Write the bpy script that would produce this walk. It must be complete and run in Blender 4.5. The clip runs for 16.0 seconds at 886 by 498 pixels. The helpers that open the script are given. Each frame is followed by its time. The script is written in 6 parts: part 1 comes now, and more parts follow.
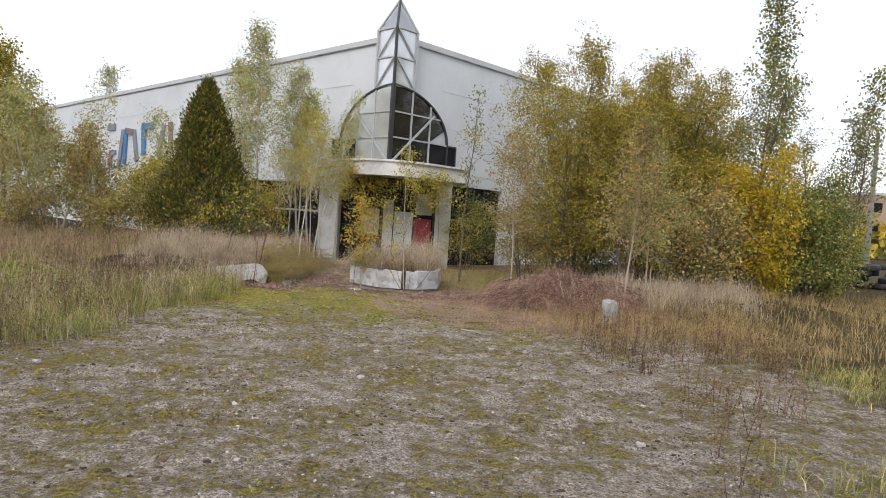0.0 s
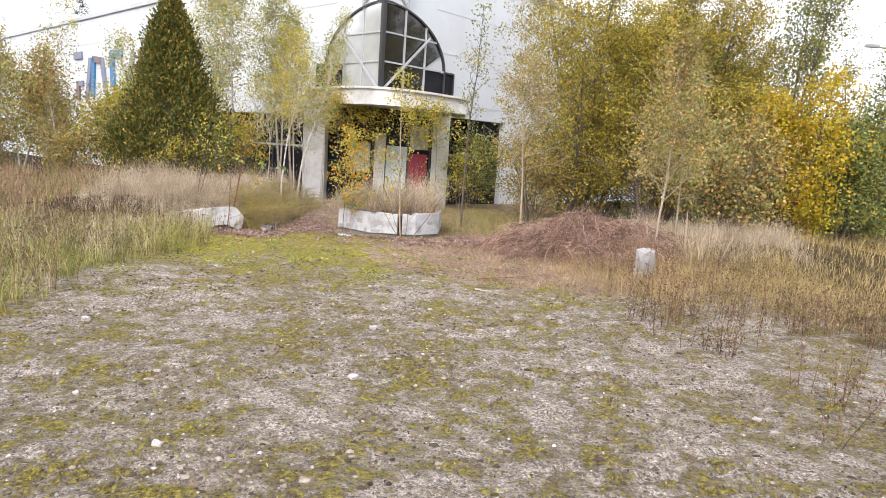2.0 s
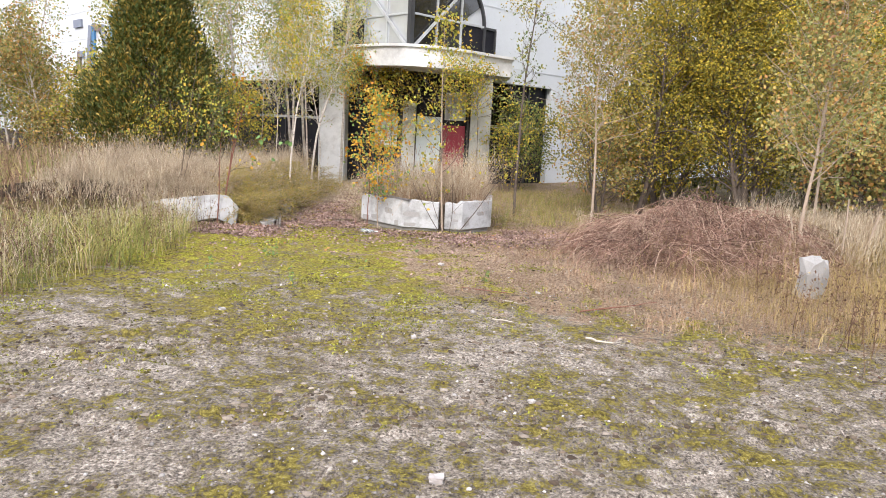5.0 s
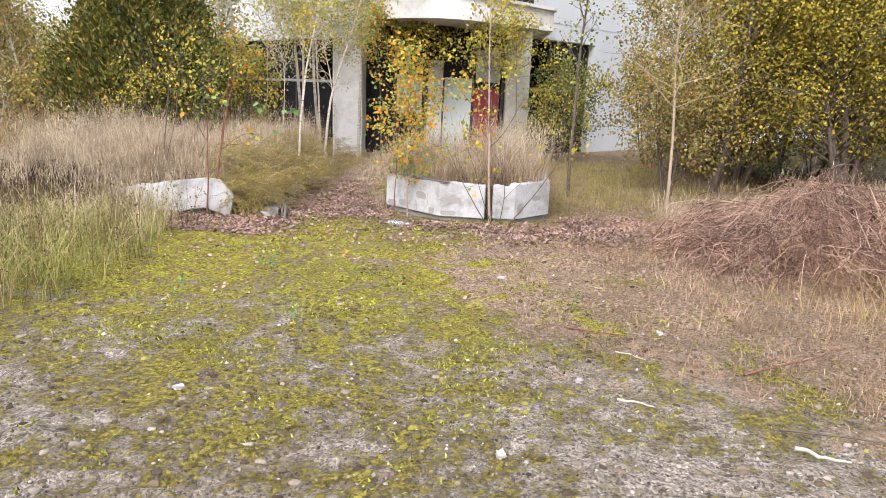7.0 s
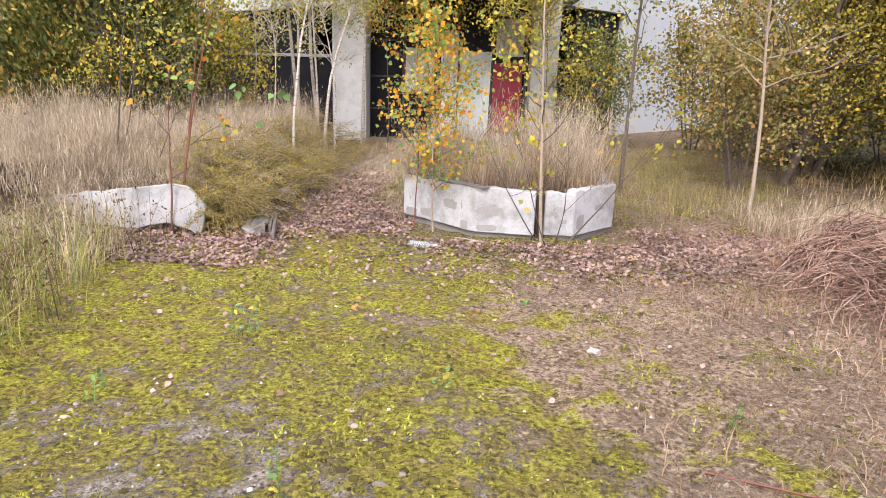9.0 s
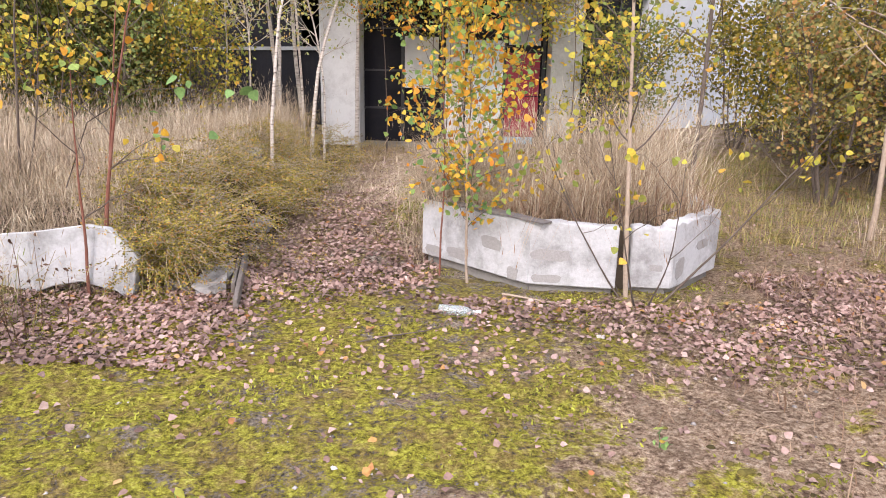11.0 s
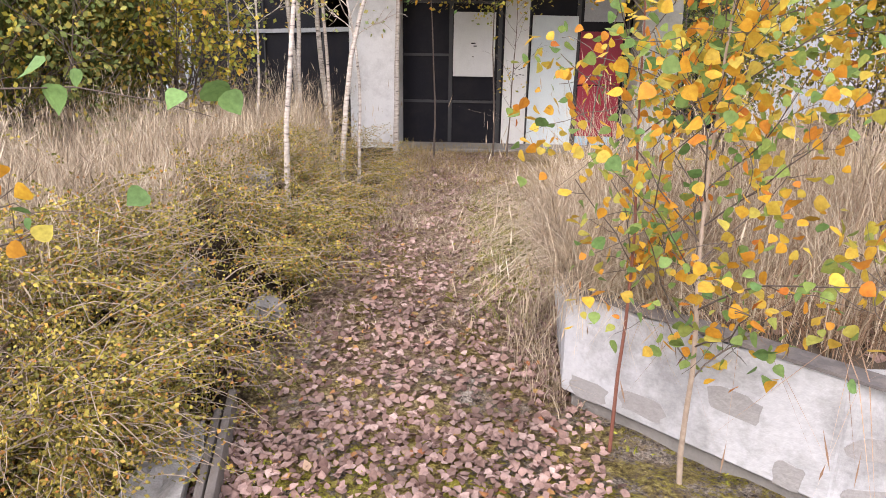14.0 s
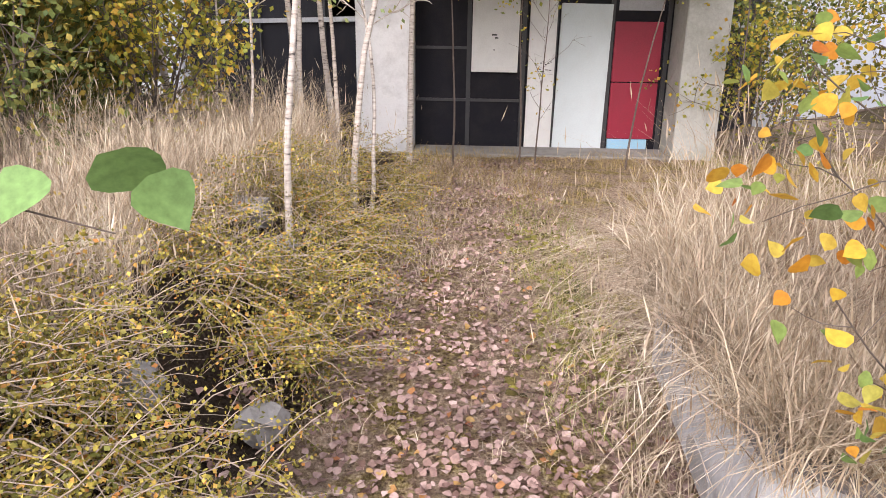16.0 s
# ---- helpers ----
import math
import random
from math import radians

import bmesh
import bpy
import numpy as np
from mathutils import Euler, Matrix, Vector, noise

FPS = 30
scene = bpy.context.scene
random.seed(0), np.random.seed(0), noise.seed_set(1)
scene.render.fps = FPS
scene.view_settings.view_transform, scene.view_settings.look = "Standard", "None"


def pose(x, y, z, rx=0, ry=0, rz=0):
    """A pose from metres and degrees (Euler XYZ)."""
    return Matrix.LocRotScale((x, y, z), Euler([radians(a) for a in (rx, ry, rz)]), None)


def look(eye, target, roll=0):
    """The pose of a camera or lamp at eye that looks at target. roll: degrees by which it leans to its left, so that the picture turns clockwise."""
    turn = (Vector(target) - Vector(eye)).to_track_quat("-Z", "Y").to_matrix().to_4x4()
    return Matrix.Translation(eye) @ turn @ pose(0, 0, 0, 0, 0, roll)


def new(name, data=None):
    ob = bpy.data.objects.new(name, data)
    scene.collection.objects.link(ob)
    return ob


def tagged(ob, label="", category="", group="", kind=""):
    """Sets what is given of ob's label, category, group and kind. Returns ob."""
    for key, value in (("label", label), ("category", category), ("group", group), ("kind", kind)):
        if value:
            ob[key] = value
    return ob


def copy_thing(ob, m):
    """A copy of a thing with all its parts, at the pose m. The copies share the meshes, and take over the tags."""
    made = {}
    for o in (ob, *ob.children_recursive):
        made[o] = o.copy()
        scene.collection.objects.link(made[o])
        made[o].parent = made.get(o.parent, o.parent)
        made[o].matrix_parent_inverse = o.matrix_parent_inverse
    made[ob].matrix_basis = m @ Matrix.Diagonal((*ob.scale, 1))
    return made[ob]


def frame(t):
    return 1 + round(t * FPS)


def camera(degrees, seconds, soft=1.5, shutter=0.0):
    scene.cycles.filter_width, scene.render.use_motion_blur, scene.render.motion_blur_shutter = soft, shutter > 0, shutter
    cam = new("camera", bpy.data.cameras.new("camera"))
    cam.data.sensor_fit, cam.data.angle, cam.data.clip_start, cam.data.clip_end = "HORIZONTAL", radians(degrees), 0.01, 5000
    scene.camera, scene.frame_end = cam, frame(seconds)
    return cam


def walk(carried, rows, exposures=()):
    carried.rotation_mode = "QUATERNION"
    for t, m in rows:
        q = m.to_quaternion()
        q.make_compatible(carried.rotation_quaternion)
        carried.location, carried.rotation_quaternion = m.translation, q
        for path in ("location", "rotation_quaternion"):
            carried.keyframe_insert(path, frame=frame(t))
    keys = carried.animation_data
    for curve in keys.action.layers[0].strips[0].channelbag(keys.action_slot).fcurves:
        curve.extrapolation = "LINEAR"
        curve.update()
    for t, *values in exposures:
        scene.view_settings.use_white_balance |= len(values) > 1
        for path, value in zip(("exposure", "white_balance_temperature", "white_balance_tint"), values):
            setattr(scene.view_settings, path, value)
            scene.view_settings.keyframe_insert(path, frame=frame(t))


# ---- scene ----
cam = camera(66.5, 16.0, soft=0.9)
PATH = [
    (0, (-0.006, 0.047, 1.478), (-0.004, 2.045, 1.384), 3.8),
    (0.5, (-0.072, 0.604, 1.474), (-0.064, 2.597, 1.306), 3.8),
    (1, (-0.098, 1.147, 1.463), (-0.083, 3.136, 1.247), 3.7),
    (1.5, (-0.237, 1.621, 1.454), (-0.216, 3.604, 1.196), 3.7),
    (2, (-0.255, 2.126, 1.436), (-0.213, 4.106, 1.156), 3.6),
    (2.5, (-0.376, 2.681, 1.438), (-0.346, 4.659, 1.139), 3.5),
    (3, (-0.472, 3.225, 1.429), (-0.457, 5.202, 1.125), 3.5),
    (3.5, (-0.505, 3.847, 1.406), (-0.547, 5.823, 1.095), 3.3),
    (3.7, (-0.544, 4.08, 1.368), (-0.603, 6.055, 1.056), 3.3),
    (5.8, (-0.914, 6.539, 1.298), (-0.919, 8.5, 0.906), 2.8),
    (6, (-0.986, 6.769, 1.295), (-1.019, 8.728, 0.895), 2.7),
    (6.5, (-1.143, 7.331, 1.273), (-1.21, 9.284, 0.845), 2.6),
    (7, (-1.18, 7.905, 1.249), (-1.246, 9.851, 0.793), 2.3),
    (7.5, (-1.334, 8.442, 1.226), (-1.399, 10.38, 0.737), 2.2),
    (8, (-1.387, 8.959, 1.257), (-1.445, 10.887, 0.726), 2.2),
    (8.5, (-1.461, 9.52, 1.265), (-1.523, 11.447, 0.734), 2.1),
    (9, (-1.642, 9.995, 1.252), (-1.704, 11.925, 0.728), 2.1),
    (9.2, (-1.665, 10.192, 1.22), (-1.729, 12.121, 0.696), 2.0),
    (11.3, (-2.139, 12.375, 1.132), (-2.172, 14.302, 0.601), 1.2),
    (11.5, (-2.179, 12.554, 1.139), (-2.206, 14.483, 0.612), 1.2),
    (12, (-2.234, 13.084, 1.07), (-2.213, 15.012, 0.538), 1.0),
    (12.5, (-2.383, 13.553, 1.087), (-2.375, 15.478, 0.545), 0.9),
    (13, (-2.493, 13.928, 1.112), (-2.483, 15.854, 0.574), 0.9),
    (13.5, (-2.543, 14.362, 1.069), (-2.534, 16.284, 0.517), 0.8),
    (14, (-2.717, 14.691, 1.049), (-2.813, 16.607, 0.483), 0.8),
    (14.5, (-2.85, 14.967, 1.086), (-2.94, 16.879, 0.505), 1.2),
    (15, (-2.844, 15.325, 1.05), (-2.919, 17.234, 0.46), 0.7),
    (15.5, (-2.934, 15.618, 1.06), (-3.013, 17.525, 0.463), 0.7),
    (16, (-3.061, 15.856, 1.077), (-3.15, 17.764, 0.485), 0.8),
]
walk(cam, [(t, look(eye, target, roll)) for t, eye, target, roll in PATH],
     [(0, -0.1, 6500, 12), (0.5, 0.1, 6500, 13), (1, 0.34, 6500, 14), (2, 0.68, 6500, 14), (3.5, 0.7, 6500, 13),
      (7, 0.78, 6500, 14), (9, 0.78, 6500, 18), (13, 0.75, 6500, 20), (16, 0.92, 6500, 20)])

# ---------------------------------------------------------------- light
world = bpy.data.worlds.new("overcast")
scene.world = world
world.use_nodes = True
wn, wl = world.node_tree.nodes, world.node_tree.links
sky = wn.new("ShaderNodeTexSky")
sky.sky_type = "NISHITA"
sky.sun_disc = False
sky.sun_elevation, sky.sun_rotation = radians(38), radians(200)
sky.air_density, sky.dust_density = 1.0, 4.0
bg_sky, bg_cloud, bg_sum = wn["Background"], wn.new("ShaderNodeBackground"), wn.new("ShaderNodeAddShader")
wl.new(sky.outputs[0], bg_sky.inputs["Color"])
bg_sky.inputs["Strength"].default_value = 0.05
bg_cloud.inputs["Color"].default_value = (0.93, 0.95, 1.0, 1)
bg_cloud.inputs["Strength"].default_value = 1.1
wl.new(bg_sky.outputs[0], bg_sum.inputs[0])
wl.new(bg_cloud.outputs[0], bg_sum.inputs[1])
wl.new(bg_sum.outputs[0], wn["World Output"].inputs["Surface"])
sun = new("sun", bpy.data.lights.new("sun", "SUN"))
sun.data.energy, sun.data.angle, sun.data.color = 1.35, radians(20), (1.0, 0.95, 0.88)
sun.matrix_world = look((-10, -25, 27), (0, 5, 0))

# ---------------------------------------------------------------- materials


def material(name, rough=0.8, metal=0.0):
    m = bpy.data.materials.new(name)
    m.use_nodes = True
    b = m.node_tree.nodes["Principled BSDF"]
    b.inputs["Roughness"].default_value = rough
    b.inputs["Metallic"].default_value = metal
    return m, m.node_tree.nodes, m.node_tree.links, b


def tex_noise(n, l, scale, detail=4, coord=None, rough=0.6):
    t = n.new("ShaderNodeTexNoise")
    t.inputs["Scale"].default_value, t.inputs["Detail"].default_value = scale, detail
    t.inputs["Roughness"].default_value = rough
    if coord is None:
        coord = n.new("ShaderNodeTexCoord").outputs["Object"]
    l.new(coord, t.inputs["Vector"])
    return t.outputs["Fac"]


def ramp(n, l, fac, stops):
    r = n.new("ShaderNodeValToRGB")
    while len(r.color_ramp.elements) < len(stops):
        r.color_ramp.elements.new(0.5)
    for e, (p, c) in zip(r.color_ramp.elements, stops):
        e.position = p
        e.color = (*c, 1) if len(c) == 3 else c
    l.new(fac, r.inputs["Fac"])
    return r.outputs["Color"]


def mix(n, l, fac, a, b, blend="MIX"):
    m = n.new("ShaderNodeMix")
    m.data_type, m.blend_type = "RGBA", blend
    for sock, v in ((m.inputs[0], fac), (m.inputs[6], a), (m.inputs[7], b)):
        if isinstance(v, (int, float)):
            sock.default_value = v
        elif isinstance(v, tuple):
            sock.default_value = (*v, 1)
        else:
            l.new(v, sock)
    return m.outputs[2]


def calc(n, l, op, a, b=0.0, c=0.0, clamp=False):
    m = n.new("ShaderNodeMath")
    m.operation, m.use_clamp = op, clamp
    for sock, v in zip(m.inputs, (a, b, c)):
        if isinstance(v, (int, float)):
            sock.default_value = v
        else:
            l.new(v, sock)
    return m.outputs[0]


def bump(n, l, b, height, strength=0.5, dist=0.02):
    u = n.new("ShaderNodeBump")
    u.inputs["Strength"].default_value, u.inputs["Distance"].default_value = strength, dist
    l.new(height, u.inputs["Height"])
    l.new(u.outputs["Normal"], b.inputs["Normal"])


def weathered(name, colour, dirt, scale=3.0, rough=0.8, dirt_amount=0.5, grain=60, relief=0.3, metal=0.0):
    """A painted or cast surface with stains at one scale and grain at another."""
    m, n, l, b = material(name, rough, metal)
    big = tex_noise(n, l, scale, 6, rough=0.7)
    fine = tex_noise(n, l, grain, 3)
    base = mix(n, l, ramp(n, l, big, [(0.45, (0, 0, 0)), (0.75, (dirt_amount,) * 3)]), colour, dirt)
    base = mix(n, l, 0.25, base, ramp(n, l, fine, [(0.3, (0.35,) * 3), (0.7, (0.65,) * 3)]), "OVERLAY")
    l.new(base, b.inputs["Base Color"])
    bump(n, l, b, fine, relief, 0.01)
    return m


def foliage(name, stops, rough=0.6, through_light=0.2):
    """Leaves or blades: every loose piece takes its own colour out of the stops."""
    m, n, l, b = material(name, rough)
    geo = n.new("ShaderNodeNewGeometry")
    col = ramp(n, l, geo.outputs["Random Per Island"], stops)
    fine = tex_noise(n, l, 2.0, 3)
    col = mix(n, l, 0.75, col, ramp(n, l, fine, [(0.3, (0.22,) * 3), (0.7, (0.78,) * 3)]), "OVERLAY")
    col = mix(n, l, 0.5, col, ramp(n, l, tex_noise(n, l, 70, 4), [(0.3, (0.28,) * 3), (0.7, (0.7,) * 3)]), "OVERLAY")
    l.new(col, b.inputs["Base Color"])
    b.inputs["Specular IOR Level"].default_value = 0.25
    t = n.new("ShaderNodeBsdfTranslucent")
    l.new(col, t.inputs["Color"])
    s = n.new("ShaderNodeMixShader")
    s.inputs[0].default_value = through_light
    l.new(b.outputs[0], s.inputs[1])
    l.new(t.outputs[0], s.inputs[2])
    l.new(s.outputs[0], n["Material Output"].inputs["Surface"])
    return m


def birch_bark():
    m, n, l, b = material("birch_bark", 0.75)
    co = n.new("ShaderNodeTexCoord").outputs["Object"]
    mp = n.new("ShaderNodeMapping")
    mp.inputs["Scale"].default_value = (6, 6, 28)
    l.new(co, mp.inputs["Vector"])
    f = tex_noise(n, l, 1.6, 4, mp.outputs[0])
    l.new(ramp(n, l, f, [(0.31, (0.07, 0.06, 0.055)), (0.41, (0.42, 0.37, 0.32)), (0.7, (0.66, 0.61, 0.55))]), b.inputs["Base Color"])
    bump(n, l, b, f, 0.4, 0.01)
    return m


M_WALL = weathered("white_painted_wall", (0.6, 0.64, 0.68), (0.42, 0.45, 0.47), 0.35, 0.7, 0.5, 40, 0.1)
M_TRIM = weathered("grey_roof_trim", (0.5, 0.53, 0.56), (0.4, 0.42, 0.43), 0.8, 0.6, 0.5)
M_PLASTER = weathered("peeling_white_plaster", (0.74, 0.75, 0.75), (0.36, 0.36, 0.35), 1.8, 0.85, 0.75, 30, 0.4)
M_STAINED = weathered("stained_plaster", (0.42, 0.43, 0.4), (0.25, 0.26, 0.21), 2.2, 0.85, 0.8, 30, 0.4)
M_CONCRETE = weathered("bare_concrete", (0.25, 0.24, 0.225), (0.12, 0.11, 0.1), 4, 0.9, 0.7, 50, 0.6)
M_PATCH = weathered("bare_grey_patch", (0.33, 0.325, 0.32), (0.24, 0.235, 0.23), 8, 0.9, 0.6, 60, 0.6)
M_WHITEWASH = weathered("whitewashed_concrete", (0.5, 0.515, 0.535), (0.17, 0.168, 0.16), 3.2, 0.85, 0.95, 45, 0.5)
M_FRAME = weathered("grey_metal_frame", (0.42, 0.44, 0.46), (0.25, 0.25, 0.25), 6, 0.45, 0.5)
M_SPINE = weathered("black_metal_spine", (0.03, 0.032, 0.036), (0.06, 0.055, 0.05), 6, 0.45)
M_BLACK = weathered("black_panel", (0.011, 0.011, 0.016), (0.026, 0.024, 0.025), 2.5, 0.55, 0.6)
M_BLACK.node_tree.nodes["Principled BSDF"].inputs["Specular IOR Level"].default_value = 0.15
# near-black: the shade of the unlit inside is put into the colour
M_DARK = weathered("interior_shade", (0.03, 0.03, 0.03), (0.02, 0.02, 0.02), 2, 0.9)
M_BOARD = weathered("white_board", (0.72, 0.73, 0.71), (0.5, 0.5, 0.48), 2.2, 0.6, 0.5)
M_BOARD_BLUE = weathered("pale_blue_board", (0.6, 0.68, 0.7), (0.5, 0.54, 0.55), 1.6, 0.6, 0.5)
M_RED = weathered("red_painted_board", (0.27, 0.012, 0.035), (0.2, 0.015, 0.03), 3, 0.5, 0.6)
M_BLUE = weathered("light_blue_board", (0.28, 0.5, 0.66), (0.35, 0.45, 0.5), 3, 0.6)
M_INK = weathered("black_ink", (0.02, 0.02, 0.02), (0.04, 0.04, 0.04), 8)
M_LETTER = [weathered("blue_letter", (0.05, 0.2, 0.42), (0.2, 0.25, 0.3), 3),
            weathered("brown_letter", (0.22, 0.16, 0.15), (0.3, 0.28, 0.27), 3),
            weathered("grey_letter", (0.2, 0.23, 0.3), (0.3, 0.3, 0.32), 3)]
M_FELT = weathered("roofing_felt", (0.13, 0.12, 0.12), (0.3, 0.27, 0.24), 7, 0.9, 0.8)
M_SOIL = weathered("dark_soil", (0.09, 0.07, 0.05), (0.15, 0.12, 0.09), 5, 0.95, 0.7, 25, 0.8)
M_WOOD = weathered("grey_weathered_wood", (0.17, 0.15, 0.135), (0.07, 0.06, 0.05), 9, 0.9, 0.7, 50, 0.7)
M_ROTTEN = weathered("rotten_grey_board", (0.4, 0.39, 0.375), (0.05, 0.046, 0.043), 6, 0.9, 0.95, 50, 0.8)
M_STICK = weathered("bleached_stick", (0.5, 0.45, 0.38), (0.3, 0.25, 0.2), 9, 0.85)
M_BIRCH = birch_bark()
M_BARK = weathered("grey_brown_bark", (0.11, 0.085, 0.07), (0.2, 0.17, 0.14), 9, 0.9, 0.7, 50, 0.7)
M_REDBARK = weathered("reddish_bark", (0.2, 0.075, 0.05), (0.28, 0.17, 0.13), 9, 0.85)
M_STEM = weathered("tan_bark", (0.4, 0.32, 0.25), (0.16, 0.12, 0.09), 16, 0.8)
M_RUBBER = weathered("black_rubber", (0.02, 0.02, 0.022), (0.05, 0.05, 0.05), 5, 0.7)
M_STONE = weathered("pale_stone", (0.42, 0.39, 0.375), (0.26, 0.235, 0.22), 14, 0.9, 0.6, 60, 0.5)
M_FARWALL = weathered("far_brick", (0.38, 0.27, 0.2), (0.3, 0.22, 0.18), 1, 0.9)
M_GALV = weathered("galvanised_steel", (0.3, 0.31, 0.32), (0.2, 0.2, 0.2), 5, 0.6)

# half-mirror panes, base whitened to carry the sky's reflection in the colour
m_, n_, l_, b_ = material("sky_pale_mirror_glass", 0.08, 0.5)
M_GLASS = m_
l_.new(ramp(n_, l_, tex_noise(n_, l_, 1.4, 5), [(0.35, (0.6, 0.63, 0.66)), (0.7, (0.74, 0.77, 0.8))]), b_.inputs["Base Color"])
# same glazing facing east, with the trees' dark reflection put into its colour
m_, n_, l_, b_ = material("dark_reflection_glass", 0.05)
M_DARKREFLECT = m_
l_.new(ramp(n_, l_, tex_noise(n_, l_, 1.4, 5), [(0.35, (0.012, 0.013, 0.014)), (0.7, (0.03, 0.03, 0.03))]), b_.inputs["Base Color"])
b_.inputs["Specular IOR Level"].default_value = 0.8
m_, n_, l_, b_ = material("bottle_glass", 0.12)
M_BOTTLE = m_
b_.inputs["Transmission Weight"].default_value = 0.75
b_.inputs["Base Color"].default_value = (0.8, 0.9, 0.92, 1)

M_L_OLIVE = foliage("olive_yellow_leaves", [(0, (0.12, 0.13, 0.03)), (0.35, (0.26, 0.235, 0.04)), (0.75, (0.43, 0.34, 0.045)), (1, (0.58, 0.4, 0.045))], 0.75, 0.1)
M_L_GREEN = foliage("green_leaves", [(0, (0.08, 0.12, 0.035)), (0.5, (0.17, 0.21, 0.06)), (0.8, (0.29, 0.28, 0.07)), (1, (0.42, 0.31, 0.06))], 0.7, 0.1)
M_L_YELLOW = foliage("yellow_leaves", [(0, (0.17, 0.22, 0.05)), (0.4, (0.38, 0.37, 0.06)), (0.8, (0.6, 0.47, 0.06)), (1, (0.55, 0.29, 0.05))], through_light=0.3)
M_L_BRIGHT = foliage("bright_yellow_leaves", [(0, (0.28, 0.27, 0.03)), (0.5, (0.52, 0.42, 0.03)), (1, (0.62, 0.36, 0.03))], through_light=0.3)
M_L_POPLAR = foliage("fresh_green_leaves", [(0, (0.1, 0.2, 0.07)), (0.6, (0.2, 0.32, 0.1)), (0.85, (0.5, 0.42, 0.07)), (1, (0.5, 0.26, 0.08))])
M_L_BIRCH = foliage("pale_birch_leaves", [(0, (0.2, 0.27, 0.1)), (0.45, (0.36, 0.39, 0.15)), (0.8, (0.52, 0.44, 0.14)), (1, (0.5, 0.3, 0.1))])
M_L_BROWN = foliage("brown_birch_leaves", [(0, (0.14, 0.17, 0.055)), (0.4, (0.31, 0.29, 0.1)), (0.75, (0.46, 0.33, 0.11)), (0.92, (0.47, 0.24, 0.08)), (1, (0.28, 0.15, 0.08))])
M_L_AMBER = foliage("amber_and_green_leaves", [(0, (0.14, 0.27, 0.09)), (0.3, (0.28, 0.38, 0.1)), (0.42, (0.58, 0.46, 0.08)), (0.8, (0.7, 0.4, 0.04)), (1, (0.55, 0.17, 0.03))], through_light=0.35)
M_L_THUJA = foliage("thuja_sprays", [(0, (0.045, 0.07, 0.018)), (0.5, (0.095, 0.11, 0.022)), (0.85, (0.22, 0.17, 0.035)), (1, (0.42, 0.27, 0.05))], through_light=0.08)
M_L_PINE = foliage("pine_needles", [(0, (0.03, 0.045, 0.025)), (1, (0.06, 0.08, 0.04))], through_light=0.1)
M_L_COTON = foliage("small_yellow_leaves", [(0, (0.1, 0.11, 0.025)), (0.4, (0.27, 0.235, 0.05)), (0.8, (0.52, 0.42, 0.085)), (1, (0.48, 0.2, 0.06))], through_light=0.1)
M_L_LITTER = foliage("fallen_leaves", [(0, (0.15, 0.09, 0.075)), (0.35, (0.29, 0.19, 0.16)), (0.75, (0.385, 0.265, 0.235)), (0.95, (0.47, 0.35, 0.31)), (0.97, (0.42, 0.27, 0.09)), (1, (0.33, 0.12, 0.055))], 0.7, 0.1)
M_G_DRY = foliage("dry_grass", [(0, (0.26, 0.19, 0.125)), (0.45, (0.45, 0.365, 0.26)), (1, (0.65, 0.56, 0.435))], 0.7, 0.12)
M_G_GREEN = foliage("green_grass", [(0, (0.13, 0.17, 0.04)), (0.5, (0.27, 0.28, 0.08)), (0.8, (0.42, 0.36, 0.13)), (1, (0.5, 0.42, 0.2))], 0.7, 0.12)
M_G_GOLD = foliage("golden_grass", [(0, (0.25, 0.19, 0.07)), (0.6, (0.38, 0.28, 0.12)), (1, (0.46, 0.36, 0.2))], 0.7, 0.12)
M_G_RED = foliage("reddish_dry_grass", [(0, (0.19, 0.115, 0.07)), (0.5, (0.34, 0.225, 0.145)), (1, (0.46, 0.34, 0.24))], 0.7, 0.12)
M_WEED = foliage("brown_weeds", [(0, (0.09, 0.05, 0.035)), (0.6, (0.2, 0.12, 0.08)), (1, (0.3, 0.24, 0.1))], 0.8, 0.1)
M_BRAMBLE = foliage("bramble_canes", [(0, (0.1, 0.055, 0.045)), (0.5, (0.31, 0.18, 0.135)), (1, (0.56, 0.41, 0.32))], 0.8, 0.1)
M_GRAVEL = foliage("loose_gravel", [(0, (0.1, 0.09, 0.08)), (0.6, (0.28, 0.26, 0.245)), (1, (0.58, 0.55, 0.53))], 0.9, 0.0)
M_MOSSDOME = foliage("moss_cushions", [(0, (0.05, 0.04, 0.014)), (0.5, (0.13, 0.11, 0.028)), (1, (0.24, 0.215, 0.045))], 0.95, 0.0)
M_CLOD = foliage("earth_clods", [(0, (0.05, 0.036, 0.026)), (0.6, (0.15, 0.115, 0.085)), (1, (0.3, 0.26, 0.22))], 0.95, 0.0)
M_MOSS = foliage("moss_tufts", [(0, (0.11, 0.11, 0.022)), (0.5, (0.27, 0.28, 0.04)), (1, (0.46, 0.47, 0.08))], 0.9, 0.2)


